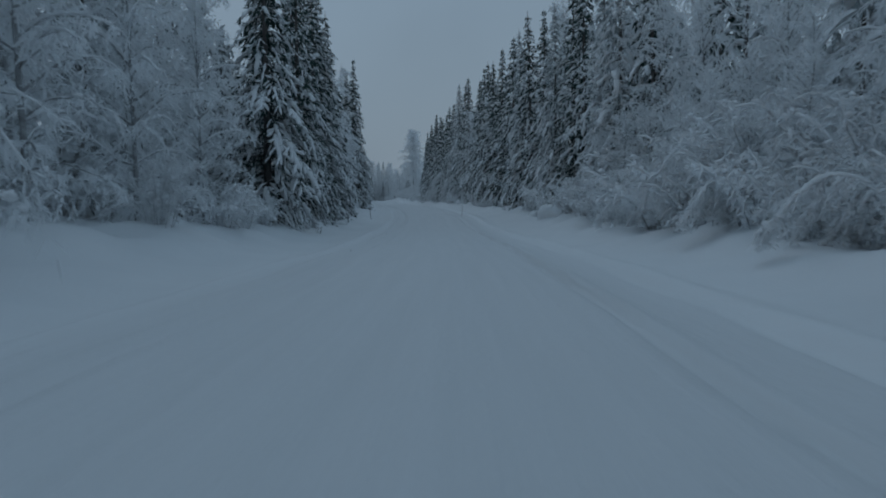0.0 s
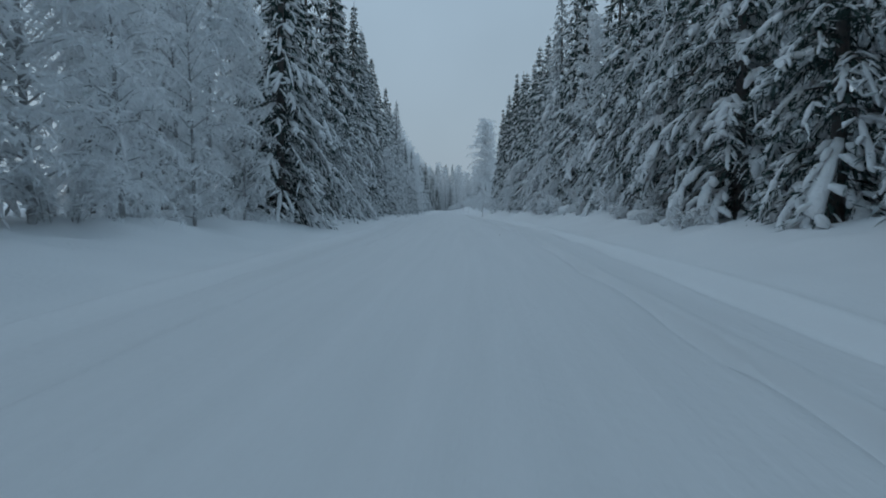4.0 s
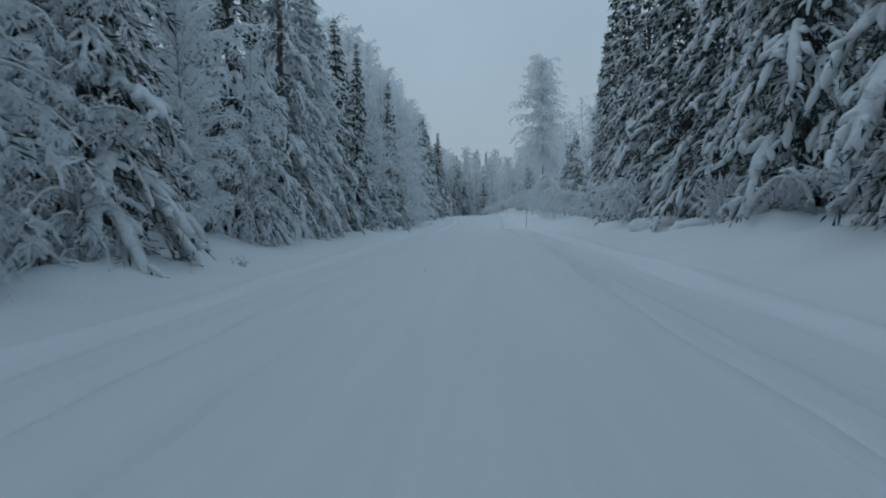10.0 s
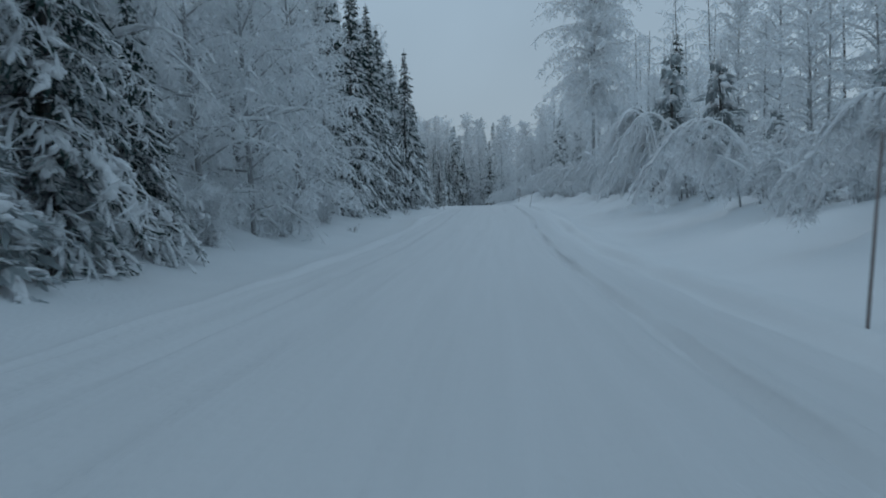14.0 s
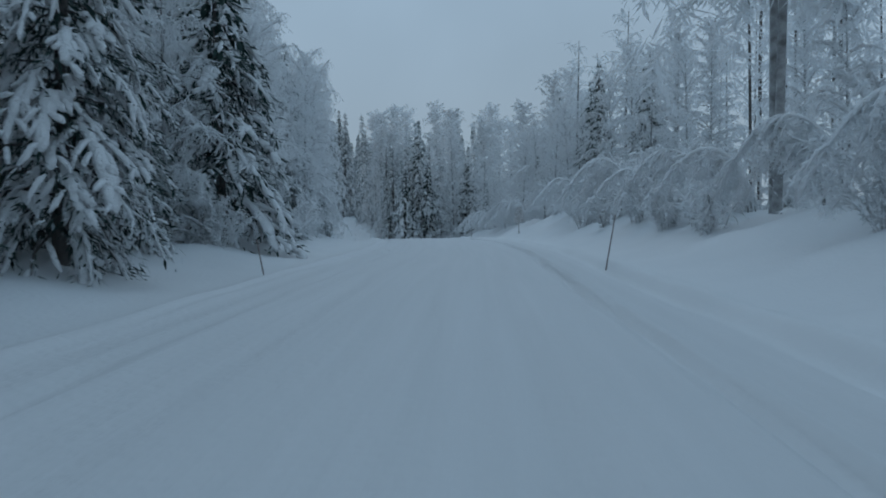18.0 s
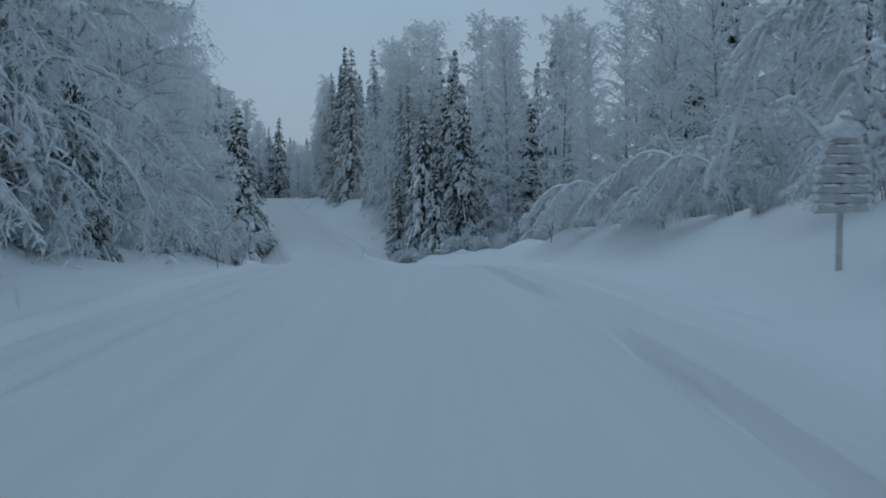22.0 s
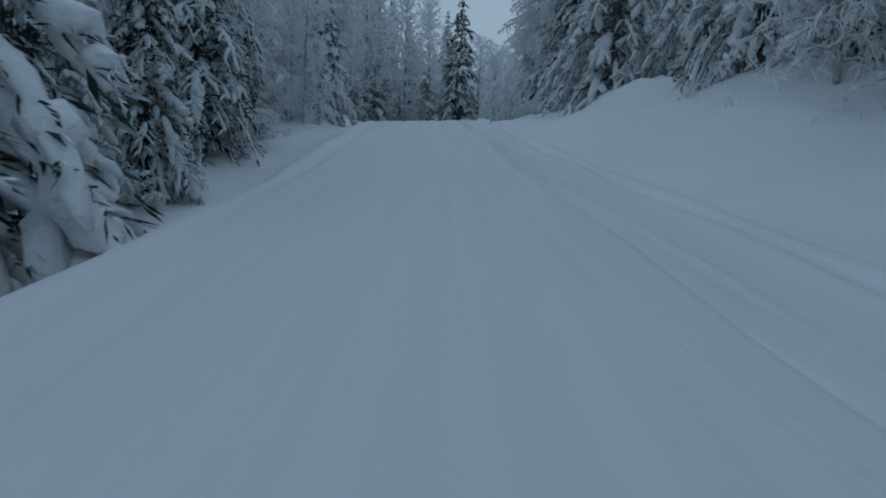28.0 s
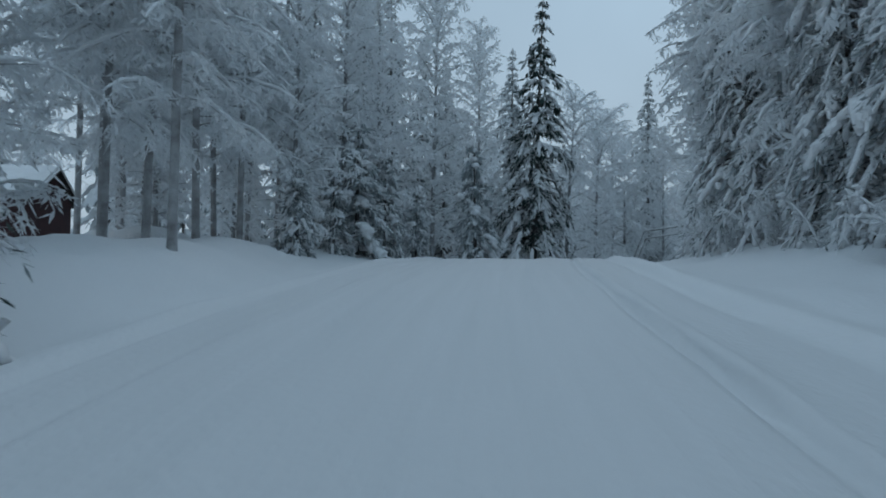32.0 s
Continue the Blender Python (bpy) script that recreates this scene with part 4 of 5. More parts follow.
row(T, (384, 21, 20), (383.6, 15.6, 20), (392, 19, 21), (386.5, 24, 20), (397, 13, 21), (403, 14, 21), (410, 13, 20), (394, 26, 21), (401, 20, 21), (376, 26, 18), (381, 29, 19), (393, -12.4, 20), (399, -13, 20), (406, -12.6, 20), (388, -18, 20), (385, -25, 20), (396, -18, 21))
row(L, (379.4, 7.2, 1.2), (380.4, 6.9, 1.3), (378.4, 8.6, 1.1))
row(H, (376.2, 11.4, 2.2), (380.6, 16.8, 2.6), (377.6, 9.4, 1.6), (374.6, 13.6, 2.0))
row(A, (378, 12.6, 1.8), (375.5, 16, 2.2), (376.5, 9.2, 1.2), (374.8, 11, 1.1), (379.2, 8, 1.3))
row(T, (366, 21, 15), (376.5, 24, 16), (354, 20, 15), (360, 21.5, 16), (371, 23, 15), (354, -18.5, 16), (361, -19, 15), (368, -19.5, 14))
row(M, (373, 21.5, 12), (363.5, 18.6, 11))
row(B, (374, 19, 10), (371, 16.5, 10), (385, 8.2, 6), (394.2, 8.4, 9), (400, 9, 11), (404, 9.6, 11))
row(T, (400, 12, 17), (405, 11.6, 18), (413, 13, 20))
row(F, (398, 11.2, 15))
row(M, (387, 6.9, 7.5))
row(F, (387.2, 7.2, 9))
row(A, (381.4, 6.4, 1.2), (380.2, 7.4, 1.5))
row(H, (383.6, 6.3, 1.4))
row(F, (387.4, 9.4, 14), (391.8, 9.4, 15), (396.5, 9.8, 15))
row(F, (393, -10, 17), (398, -10.4, 18))
plant(S, 408, -9.7, 18, 30, 3)
row(M, (402, -9.2, 9), (395.5, -9, 8))
row(T, (409, -11, 16), (413, -12, 17), (418, -11.4, 16), (424, -12, 17))
row(P, (412.3, -9.8, 18),)
row(B, (403.5, -10.8, 9), (414.5, -10.4, 9), (417.5, -10.2, 9), (420.5, -11.4, 11), (426.5, -11, 11))
plant(M, 427.0, -8.0, 10, 10, 3, 1.15)
row(B, (420.4, -7.8, 8), (422.6, -7.2, 8))
row(S, (418, -11.8, 15), (424.5, -12.5, 16))
plant(M, 414, -9.6, 7, None, 0)
row(P, (436.1, -8.4, 18), (436.8, -11.4, 17))
row(B, (423.5, -9.2, 9), (421.5, -8.8, 7), (430, -9.8, 10))
row(H, (414, -9.2, 2.0), (419, -9.6, 2.4), (423.5, -8.6, 2.0))
# the crest
row(F, (417.8, 12.5, 20.5), (409, 10.4, 17), (422.4, 9.7, 22))
row(M, (407.4, 12.2, 9), (412.5, 11, 9))
row(S, (434, 10.8, 21), (442, 10.4, 21))
row(S, (427.5, 10.2, 23))
row(B, (424.6, 10.2, 9), (429.4, 10, 8))
row(F, (450, 10.0, 20), (458, 9.8, 20), (466, 9.6, 19))
row(F, (430.5, 12.4, 20))
row(S, (438, 12, 21), (446, 12, 21), (454.5, 11.6, 20))
row(T, (431, 11.8, 16), (446, 9.8, 20), (454, 9.2, 19), (462, 9.2, 18))
row(H, (427.5, 9.0, 1.8), (431, 8.8, 1.7), (435, 8.8, 1.9), (439, 8.6, 1.8), (443, 8.4, 2.0), (447, 8.2, 1.8), (451, 8.2, 2.0), (456, 8, 1.8))
row(B, (441, 9.6, 8), (449, 9.2, 9))
row(T, (461, 9.0, 19))
row(P, (447.5, 8.8, 20), (455.5, 8.6, 20), (451, 10, 20))
row(S, (452.5, 8.8, 17), (445, 9.4, 14))
row(T, (440, -37, 16), (453, -22, 17), (458, -20, 18), (457, -38, 17), (433, -26, 16), (458, -28, 18), (463, -17, 18))
row(P, (437.7, -10.5, 18), (438.5, -13, 18), (441, -10.8, 19), (444.6, -11, 18), (443, -16, 19), (446.5, -13.5, 19), (449, -11.5, 18), (443.5, -19, 20), (448, -19, 19), (452, -15, 19), (449.5, -22, 20), (433.5, -19, 19))
row(T, (447, -9.6, 16), (452, -9.2, 18), (456, -8.6, 19), (462.3, -7.5, 20), (468, -6, 17), (441.5, -13, 13), (434, -13.5, 14))
row(Y, (449.5, -8.6, 4.2), (453.5, -7.4, 5.6), (459.6, -3.9, 7.0), (456, -6.4, 4), (446, -9, 3.4))
plant(M, 466.3, -1.8, 17.2, 20, 0, 0.9)
plant(Y, 451, -8, 6.5, None, 0, 1.25)
for u, w, tall in ((469.5, -0.3, 12), (472.5, 1.2, 11), (476, 2.8, 10), (480, 4.6, 10), (485, 6.6, 11), (478, 1.6, 13)):
    plant(B, u, w, tall, fat=1.45)
row(F, (458, -10.5, 18), (471, -4.5, 16), (480, 4, 16), (464, -11, 18))
row(B, (476, 5.5, 11), (484, 8, 12))

# low snowy growth at the foot of the front spruces
for u0, u1, side in ((60, 230, -1), (68, 234, 1), (392, 424, -1)):
    u = u0
    while u < u1:
        off = float(np.interp(u, BANKS[:, 0], BANKS[:, 3 if side < 0 else 4])) + rng.uniform(0.2, 1.6)
        kind = rng.choice((Y, H))
        plant(kind, u, side * off, rng.uniform(1.2, 2.4), fat=rng.uniform(1.1, 1.5))
        u += rng.uniform(3.4, 6.4)

# ---- rest of the front rows, beyond what stands above ----
FILL = [(-34, 18, -1, 4.5, (B, T, H)), (-34, 12, 1, 4.5, (B, T, H)), (470, 620, -1, 6.0, (T, F)), (490, 620, 1, 6.0, (T, F))]
for u0, u1, side, gap, kinds in FILL:
    u = u0
    while u < u1:
        kind = rng.choice(kinds)
        off = float(np.interp(u, BANKS[:, 0], BANKS[:, 3 if side < 0 else 4])) + rng.uniform(-0.5, 1.5)
        plant(kind, u, side * off, 3.0 if kind == H else rng.uniform(12, 17))
        u += gap * rng.uniform(0.7, 1.3)


# ---- the wood behind ----
def simple_spruce(rng, tall):
    """A coarse snowy spruce for the depth of the wood: trunk, tiers of snow tongues and needle tufts. Returns points, faces and the material of each face."""
    geo, mats = Geo(), []
    geo.tube([(0, 0, -0.4), (0, 0, tall * 0.95)], [0.15, 0.03], 4, cap=False)
    mats += [0] * (len(geo.f) - len(mats))
    z = tall * 0.12
    while z < tall * 0.97:
        reach = 2.9 * (1 - z / tall) ** 0.85 + 0.2
        for k in range(6):
            a = rng.uniform(0, 6.283)
            h = Vector((math.cos(a), math.sin(a), 0))
            r = reach * rng.uniform(0.6, 1.15)
            p0, p1, p2 = UP * z + h * r * 0.2, UP * (z - 0.2 * r) + h * r * 0.6, UP * (z - 0.65 * r) + h * r
            s = 0.10 + 0.09 * r
            geo.tube([p0, p1, p2], [s * 0.5, s * 1.2, s * 0.4], 3, 0.6, cap=False)
            mats += [1] * (len(geo.f) - len(mats))
            for b in range(2):
                t = rng.random()
                geo.blade(p0.lerp(p2, t) - UP * 0.05, Vector((rng.uniform(-0.3, 0.3), rng.uniform(-0.3, 0.3), -1)) * rng.uniform(0.5, 0.9), Vector((-h.y, h.x, 0)).lerp(h, rng.random()).normalized(), rng.uniform(0.12, 0.22))
            mats += [2] * (len(geo.f) - len(mats))
        z += 0.75 * rng.uniform(0.7, 1.2)
    return geo, mats


def simple_birch(rng, tall):
    """A coarse frosted birch for the depth of the wood."""
    geo, mats = Geo(), []
    geo.tube([(0, 0, -0.4), (0.1, 0, tall * 0.5), (0.3, 0.1, tall)], [0.12, 0.09, 0.02], 4, cap=False)
    mats += [0] * (len(geo.f) - len(mats))
    for i in range(34):
        q = (i + rng.random()) / 34
        a = i * 2.4
        h = Vector((math.cos(a), math.sin(a), 0))
        r = 2.7 * (1.0 - 0.6 * q ** 2) * rng.uniform(0.6, 1.1)
        z = tall * (0.12 + 0.86 * q)
        tip = UP * (z + r * 0.35) + h * r
        geo.tube([UP * z, UP * (z + r * 0.4) + h * r * 0.55, tip], [0.03, 0.03, 0.012], 3, cap=False)
        for b in range(11):
            p = (UP * z).lerp(tip, rng.uniform(0.15, 1)) + UP * 0.2
            geo.blade(p, Vector((rng.uniform(-0.7, 0.7), rng.uniform(-0.7, 0.7), rng.uniform(-1, 0.2))).normalized() * rng.uniform(0.5, 1.0), any_way(rng), rng.uniform(0.06, 0.11))
        mats += [3] * (len(geo.f) - len(mats))
    return geo, mats


MODELS = []
for maker, tall in ((simple_spruce, 17), (simple_spruce, 20), (simple_birch, 15), (simple_spruce, 14), (simple_birch, 18)):
    geo, mats = maker(rng, tall)
    MODELS.append((np.array([tuple(v) for v in geo.v]), geo.f, mats))


def background_wood(side):
    verts, faces, index, count = [], [], [], 0
    for depth, gap in ((4.6, 4.0), (8.5, 4.6), (13.5, 6.0), (24.0, 4.5), (30.0, 5.0)):
        u = -30.0 if depth < 20 else 425.0
        while u < 640:
            near = float(np.interp(u, BANKS[:, 0], BANKS[:, 3 if side < 0 else 4]))
            w = side * (near + depth + rng.uniform(-1.2, 1.6))
            u += gap * rng.uniform(0.7, 1.3)
            sparse = (432 < u < 456 and side < 0 and depth < 20) or (236 < u < 285 and side > 0 and depth < 12)
            sparse = sparse or (350 < u < 388 and depth < 12) or (side < 0 and 436 < u < 458 and -38 < w < -16)
            if sparse or any(abs(pu - u) < 1.6 and abs(pw - w) < 1.6 for pu, pw, _ in planted):
                continue
            v, f, m = MODELS[rng.choices(range(5), (0, 0, 2, 0, 2) if side > 0 and 232 < u < 372 else (3, 3, 2, 2, 2))[0]]
            s, a = rng.uniform(0.8, 1.15), rng.uniform(0, 6.283)
            x, y, z = (float(q) for q in spot(u, w))
            c, d = math.cos(a) * s, math.sin(a) * s
            verts.append(np.stack([v[:, 0] * c - v[:, 1] * d + x, v[:, 0] * d + v[:, 1] * c + y, v[:, 2] * s + z], -1))
            faces += [tuple(k + count for k in face) for face in f]
            index += m
            count += len(v)
    me = mesh_of("background_wood", np.concatenate(verts).tolist(), faces, BARK, False)
    # all needles here are the pale frosted ones, which also paints in distance haze
    for mat in (SNOW, FROSTHAZENEEDLE, FROST):
        me.materials.append(mat)
    me.polygons.foreach_set("material_index", np.array(index, np.int32))
    return tagged(new("background_wood", me), "dense snowy wood of spruces and birches behind the verge", "forest", kind="stuff")


background_wood(-1)
background_wood(1)
for stock in STOCK.values():
    for ob in stock:
        if ob.name not in used:
            for o in (*ob.children_recursive, ob):
                bpy.data.objects.remove(o)


# ---- snow poles ----
def snow_pole(u, w, tall, across=0.0, along=0.0, thick=1.0, mat=None):
    geo = Geo()
    geo.tube([(0, 0, -0.3), (0, 0, tall * 0.5), (0, 0, tall)], [0.024 * thick, 0.021 * thick, 0.016 * thick], 7)
    x, y, z = (float(q) for q in spot(u, w))
    ob = new("snow_pole", geo.mesh("snow_pole", mat or POLE))
    ob.matrix_basis = pose(x, y, z, along, across, 8)
    return tagged(ob, "thin dark wooden snow pole standing in the verge", "pole", "snow poles along the road")


for u, w, tall, across in ((73.2, -6.8, 1.2, -5), (72.2, 2.6, 1.2, 3), (157, -7.0, 1.1, -6), (168, -6.6, 0.6, 0), (156.4, 3.45, 1.6, 4), (231, -6.8, 1.8, -10), (231.5, 3.85, 2.0, 4), (294.6, -5.3, 0.9, -10), (295, 3.2, 1.4, 10),
                           (352.4, -7.7, 1.1, -4), (356.5, 8.0, 1.9, 6), (380.9, 2.2, 0.9, 18), (427.6, -8.6, 1.2, 0)):
    snow_pole(u, w, tall, across, thick=0.6 if 370 < u < 400 else 0.85)


PALEWOOD = material("frosted_pole_wood", (0.34, 0.32, 0.31), 0.8, 0.3, 5.0, 30.0, 0.4, 0.006, second=(0.62, 0.63, 0.64))
snow_pole(421.2, 3.2, 2.1, 34, 6, 1.1, PALEWOOD)


# ---- snowed-over board sign at the junction ----
FROSTWOOD = material("frosted_boards", (0.66, 0.65, 0.65), 0.85, 0.4, 5.0, 26.0, 0.5, 0.01, second=(0.38, 0.36, 0.35))
# near black: painted shade of the sign's board gaps, also the cabin's roof panels
DARKGAP = material("dark_gap_and_roof", (0.05, 0.04, 0.035), 0.9, 0.3, 5.0, 30.0, 0.3, 0.01)


def box(sx, sy, sz, x=0, y=0, z=0, bevel=0.012, tilt=0.0):
    bm = bmesh.new()
    bmesh.ops.create_cube(bm, size=1.0)
    bmesh.ops.scale(bm, vec=(sx, sy, sz), verts=bm.verts)
    bmesh.ops.bevel(bm, geom=list(bm.edges), offset=bevel, segments=2, affect="EDGES")
    bmesh.ops.rotate(bm, cent=(0, 0, 0), matrix=Matrix.Rotation(radians(tilt), 3, "Y"), verts=bm.verts)
    bmesh.ops.translate(bm, vec=(x, y, z), verts=bm.verts)
    return bm


def solid(name, bm, mat, parent=None, label="", kind=""):
    me = bpy.data.meshes.new(name)
    bm.to_mesh(me)
    bm.free()
    me.materials.append(mat)
    ob = new(name, me)
    ob.parent = parent
    return tagged(ob, label, kind=kind)


def board_sign(u, w):
    x, y, z = (float(q) for q in spot(u, w))
    root = tagged(new("board_sign"), "stack of weathered boards on a post, capped and crusted with snow", "sign")
    root.matrix_basis = pose(x, y, z, 0, 0, 14)
    solid("post", box(0.08, 0.08, 2.5, 0, 0.06, 1.0), FROSTWOOD, root)
    r = random.Random(4)
    crust = Geo()
    for i, wide in enumerate((0.90, 0.86, 0.84, 0.80, 0.76, 0.68, 0.58, 0.46)):
        zz, off = 0.99 + 0.157 * i, r.uniform(-0.03, 0.03)
        solid("board", box(wide, 0.03, 0.15 * r.uniform(0.94, 1.03), off, r.uniform(-0.012, 0.012), zz, 0.012, r.uniform(-3, 3)), FROSTWOOD, root)
        if i < 7:
            # thin dark strip standing in for the shade in the gap between boards
            solid("batten", box(wide * r.uniform(0.2, 0.5), 0.02, 0.012, r.uniform(-0.15, 0.15), -0.01, zz + 0.078, 0.003), DARKGAP, root)
        for e in (-1, 1):
            at = Vector((off + e * wide * 0.5, 0, zz))
            crust.tube([at + Vector((-0.05 * e, 0, 0.05)), at + Vector((0.02 * e, -0.01, 0.02)), at + Vector((0.05 * e, 0, -0.05))], [0.03, r.uniform(0.05, 0.085), 0.02], 6, lump=r)
        for k in range(4):
            at = Vector((r.uniform(-0.45, 0.4) * wide, -0.02, zz + 0.06))
            crust.tube([at, at + Vector((r.uniform(0.05, 0.12), -0.008, -0.01)), at + Vector((r.uniform(0.14, 0.24), 0, -0.03))], [0.012, r.uniform(0.02, 0.034), 0.01], 5, lump=r)
    part("snow_crust", crust, SNOW, root, "white snow crusted on the board ends", kind="stuff")
    cap = Geo()
    cap.tube([(0, 0.01, 2.10), (0, 0.01, 2.20), (-0.01, 0.01, 2.32), (0.01, 0.01, 2.44), (0.03, 0.01, 2.54)], [0.25, 0.29, 0.22, 0.13, 0.05], 10, lump=r)
    part("snow_cap", cap, SNOW, root)
    return root


board_sign(334.3, 6.65)


# ---- red cabin behind the pines ----
REDWOOD = material("red_painted_boards", (0.085, 0.036, 0.036), 0.8, 0.4, 3.0, 30.0, 0.4, 0.01, second=(0.045, 0.026, 0.028))
WHITEWOOD = material("pale_painted_trim", (0.40, 0.34, 0.34), 0.7, 0.3, 4.0, 30.0, 0.3, 0.005)
DARKPANE = material("dark_window_glass", (0.02, 0.025, 0.03), 0.15, 0.3, 2.0, 8.0, 0.05, 0.002, spec=0.5)


def cabin(u, w, turn):
    x, y, z = (float(q) for q in spot(u, w))
    root = tagged(new("cabin"), "small red wooden cabin with a snow-covered gable roof among pines", "house")
    root.matrix_basis = pose(x, y, z - 0.2, 0, 0, turn)
    long, deep, tall, ridge = 7.0, 5.0, 2.5, 1.5
    for k in range(35):
        solid("wall_board", box(0.19, 0.05, tall, -long / 2 + 0.1 + 0.2 * k, -deep / 2, tall / 2, 0.006), REDWOOD, root)
    for k in range(25):
        for e in (-1, 1):
            yy = -deep / 2 + 0.1 + 0.2 * k
            hh = tall + ridge * (1 - abs(yy) / (deep / 2))
            solid("wall_board", box(0.05, 0.19, hh, e * long / 2, yy, hh / 2, 0.006), REDWOOD, root)
    solid("back_wall", box(long, 0.06, tall, 0, deep / 2, tall / 2), REDWOOD, root)
    for e in (-1, 1):
        slope = math.degrees(math.atan2(ridge, deep / 2))
        for name, mat, up, thick in (("roof_panel", DARKGAP, 0.05, 0.08), ("roof_snow", SNOW, 0.25, 0.32)):
            bm = box(long + 0.9, 3.4, thick, 0, 0, 0, min(thick * 0.4, 0.12))
            bmesh.ops.rotate(bm, cent=(0, 0, 0), matrix=Matrix.Rotation(radians(-e * slope), 3, "X"), verts=bm.verts)
            bmesh.ops.translate(bm, vec=(0, e * 1.4, tall + ridge * 0.5 - 0.08 + up), verts=bm.verts)
            solid(name, bm, mat, root)
    for xx in (-1.8, 1.6):
        frame = solid("window", box(1.0, 0.05, 1.1, xx, -deep / 2 - 0.04, 1.45), WHITEWOOD, root, "pale window frame")
        pane = solid("pane", box(0.82, 0.03, 0.92, xx, -deep / 2 - 0.07, 1.45, 0.004), DARKPANE)
        pane.parent = frame
    for xx in (-3.4, -0.2, 3.0):
        solid("porch_post", box(0.12, 0.12, 2.3, xx, -deep / 2 - 0.75, 1.15), REDWOOD, root)
    return root


cabin(447, -30, 40)


# ---- small things in and on the snow ----
def leaning_stems(u, w):
    """Two thin stems fallen across one another, snow along their tops."""
    for k, (dz, turn) in enumerate(((2.6, 6), (2.2, 9))):
        wood, snow = Geo(), Geo()
        wood.tube([(-2.6, 0, -2.8), (-1.5, 0, -0.25), (0, 0, 0), (1.8, 0, 0.25), (3.4, 0, 0.4)], [0.04, 0.04, 0.035, 0.03, 0.015], 5)
        snow.tube([(-1.5, 0, -0.2), (0, 0, 0.05), (1.8, 0, 0.3), (3.4, 0, 0.43)], [0.03, 0.06, 0.055, 0.02], 5)
        x, y, z = (float(q) for q in spot(u + k * 0.7, w))
        root = tagged(new("leaning_stem"), "thin birch stem leaning nearly flat with snow along it", "birch tree", "leaning stems")
        root.matrix_basis = pose(x, y, z + dz, 0, 0, turn + 40)
        part("stem", wood, BIRCHBARK, root)
        part("snow_load", snow, SNOW, root)


leaning_stems(468, 6.2)

STALK = material("dry_stalks", (0.20, 0.17, 0.14), 0.85, 0.4, 8.0, 40.0, 0.3, 0.003, second=(0.42, 0.41, 0.40))
r2 = random.Random(21)


def grass_tuft(u, w, tall):
    geo = Geo()
    for k in range(r2.randint(7, 12)):
        a, o = r2.uniform(0, 6.28), r2.uniform(0, 0.25)
        h = tall * r2.uniform(0.5, 1.1)
        foot = Vector((math.cos(a) * o, math.sin(a) * o, -0.1))
        top = foot + Vector((r2.uniform(-0.2, 0.2), r2.uniform(-0.2, 0.2), h))
        geo.tube([foot, foot.lerp(top, 0.6) + Vector((r2.uniform(-0.04, 0.04), 0, 0)), top], [0.007, 0.006, 0.004], 3, cap=False)
        for b in range(4):
            geo.blade(top - UP * r2.uniform(0, 0.15), any_way(r2) * 0.1, any_way(r2), 0.012)
    ob = new("grass_tuft", geo.mesh("grass_tuft", STALK))
    ob.matrix_basis = pose(*(float(q) for q in spot(u, w)), 0, 0, r2.uniform(0, 360))
    tagged(ob, "dry frosted grass stalks standing out of the snow", "grass", "grass tufts on the verges", "stuff")


for u, w, tall in ((373.5, -9.5, 0.6), (374.5, -10.8, 0.7), (375.4, -12.2, 0.6), (372.6, -13.2, 0.7), (374, -15.8, 0.6), (371.2, -12, 0.5), (376.5, -8.6, 0.5), (425, 7.4, 0.4), (390, 6.4, 0.5), (394, 6.2, 0.5), (187, -7.2, 0.4), (169, -7.8, 0.4), (46, -8.2, 0.5), (52, -8.6, 0.5), (261, -7.4, 0.5), (280, -7.2, 0.6)):
    grass_tuft(u, w, tall)


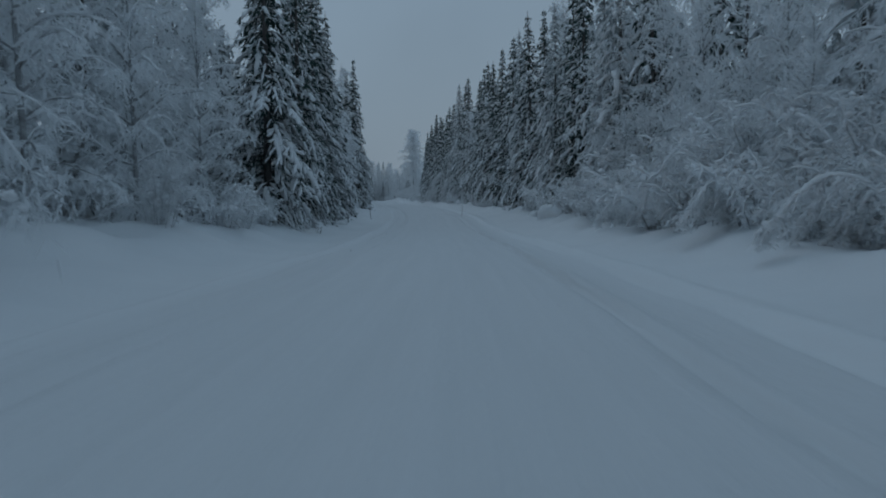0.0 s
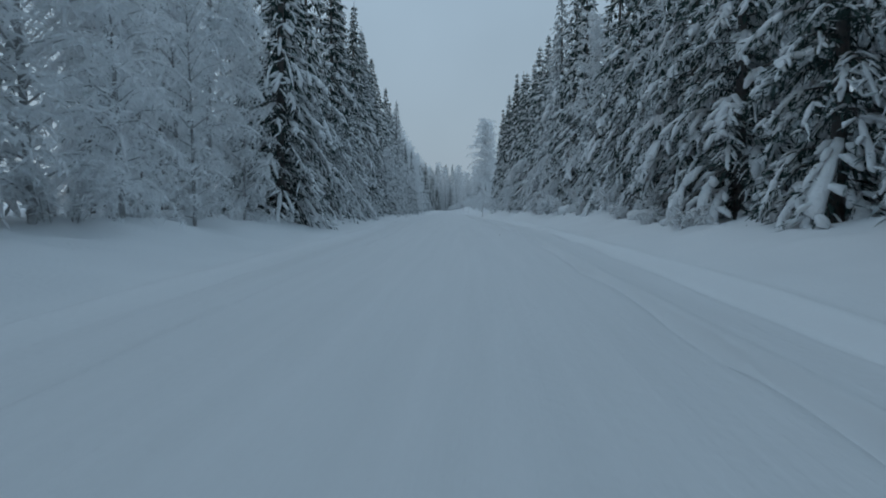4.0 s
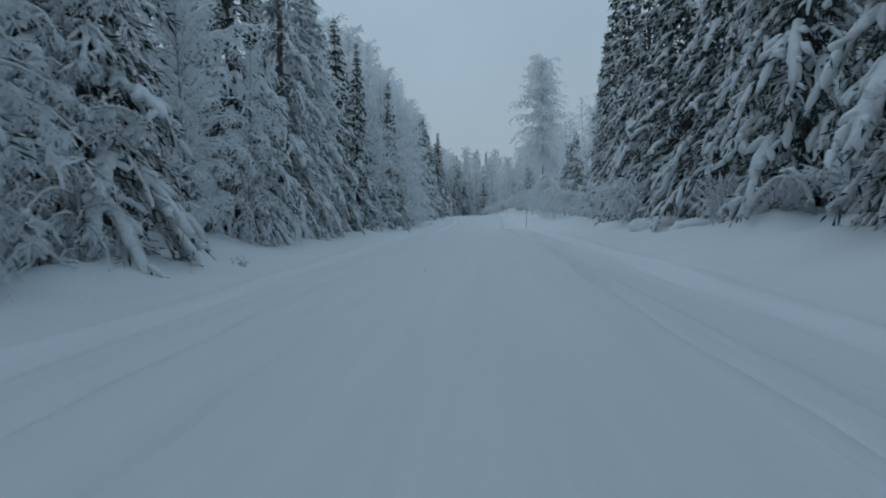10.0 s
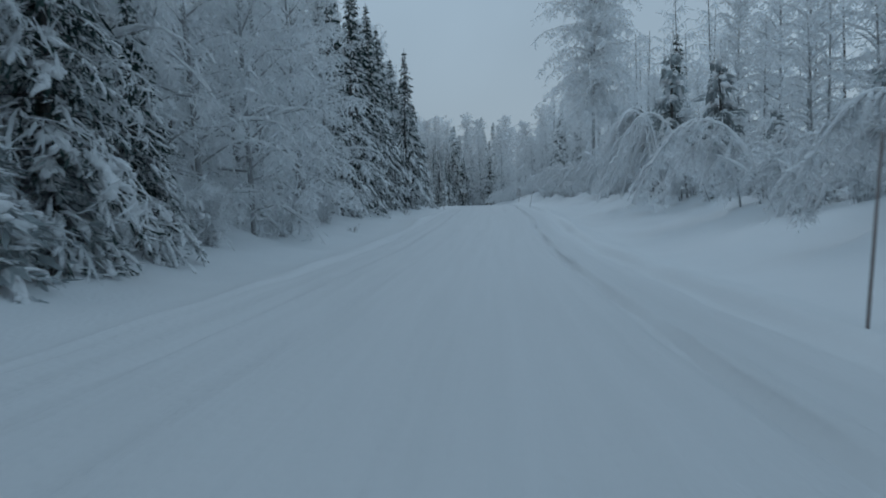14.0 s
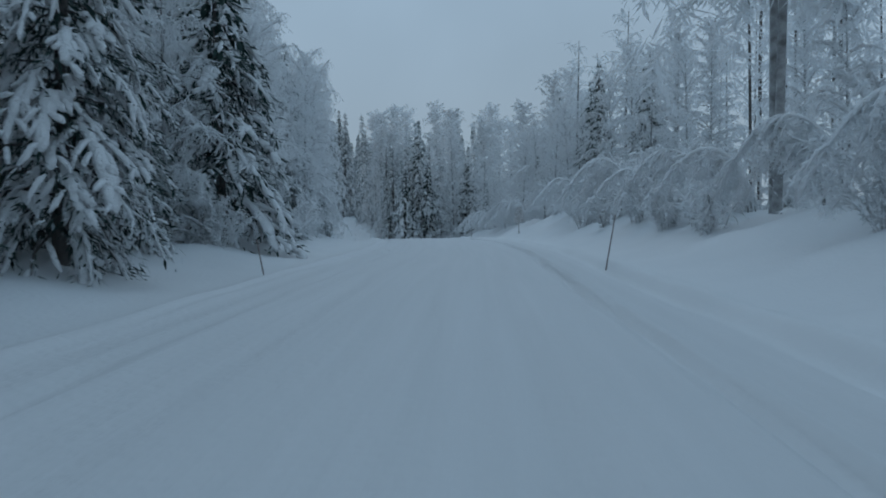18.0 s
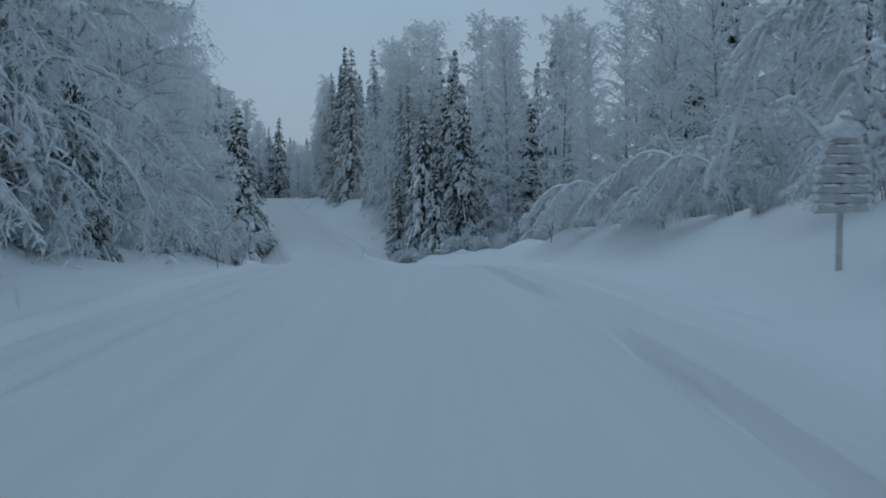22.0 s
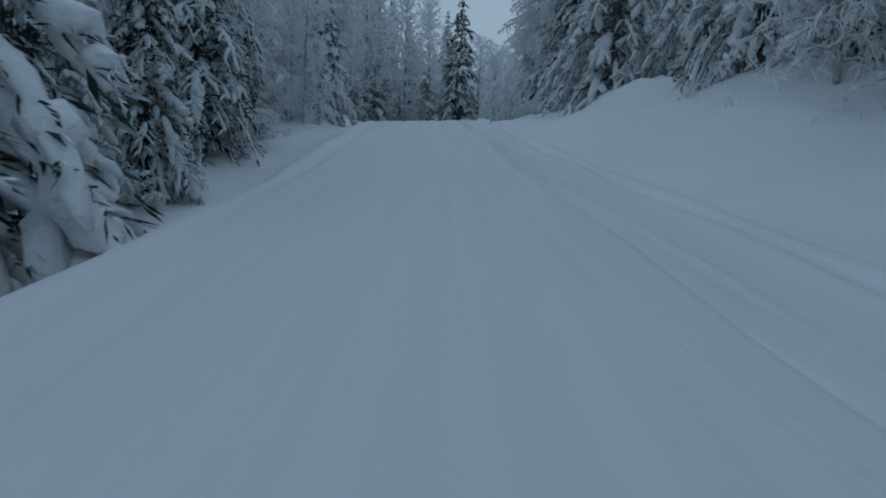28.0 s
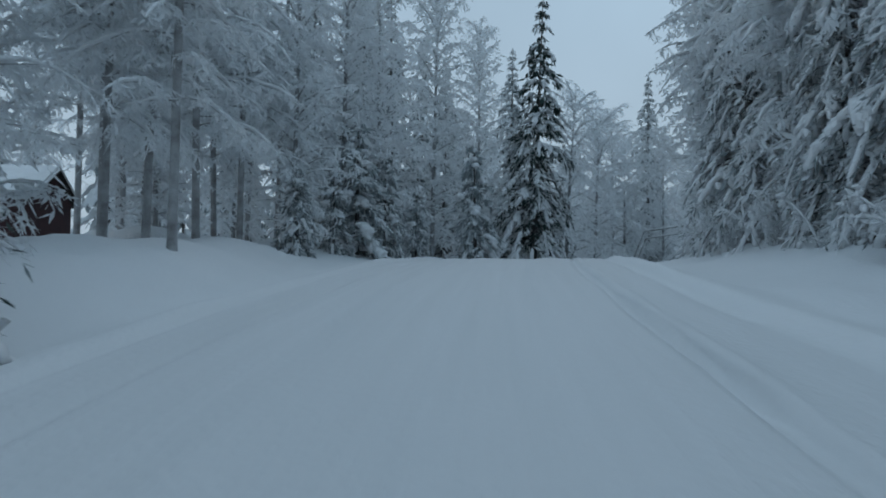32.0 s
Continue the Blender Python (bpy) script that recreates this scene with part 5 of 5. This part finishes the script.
def bark_piece(u, w):
    bm = box(0.035 * r2.uniform(0.7, 1.4), 0.02 * r2.uniform(0.7, 1.3), 0.02, 0, 0, 0.012, 0.006)
    ob = solid("bark_piece", bm, BARK)
    ob.matrix_basis = pose(*(float(q) for q in spot(u, w)), 0, 0, r2.uniform(0, 360))
    tagged(ob, "small dark flake of bark lying on packed snow", "bark", "bark flakes on the road")


for u, w in ((322.7, 1.9), (350.3, -4.1), (43.4, -3.7), (25.2, -3.7), (369, -2.7), (306.9, -3.5), (421.1, 2.7), (418.8, 3.9), (96, 1.1), (182, -1.4)):
    bark_piece(u, w)


def snow_mound(u, w, wide, tall):
    """A snowed-over stump or stone: a low lumpy pillow."""
    wide, tall = wide * 1.3, tall * 0.55
    bm = bmesh.new()
    bmesh.ops.create_icosphere(bm, subdivisions=3, radius=1.0)
    for v in bm.verts:
        q = 0.9 * noise.noise(v.co * 1.5 + Vector((u, w, 0))) + 0.45 * noise.noise(v.co * 4 + Vector((w, u, 0)))
        v.co = Vector((v.co.x * wide * (1 + 0.25 * q), v.co.y * wide * 0.8 * (1 + 0.25 * q), v.co.z * (tall if v.co.z > 0 else 0.9) * (1 + 0.3 * q)))
    for f in bm.faces:
        f.smooth = True
    ob = solid("snow_mound", bm, SNOW)
    ob.matrix_basis = pose(*(float(q) for q in spot(u, w)), 0, 0, r2.uniform(0, 360))
    tagged(ob, "rounded pillow of snow over a stump or stone", "snow mound", "snow mounds on the verges")


for u, w, wide, tall in ((56.6, 9.1, 0.9, 1.5), (64, 9.2, 0.6, 0.5), (104, 8.8, 0.7, 0.5), (126, 9.0, 0.8, 0.6), (163, 8.6, 0.9, 0.7), (201, 8.4, 1.3, 0.9), (196, 8.8, 0.8, 0.6), (60, -8.6, 0.6, 0.6),
                         (441, -13, 1.1, 0.9), (444.5, -17.5, 1.2, 1.0), (438, -15.2, 0.9, 0.7), (234, -8.6, 0.7, 0.5), (112, -8.4, 0.7, 0.5)):
    snow_mound(u, w, wide, tall)
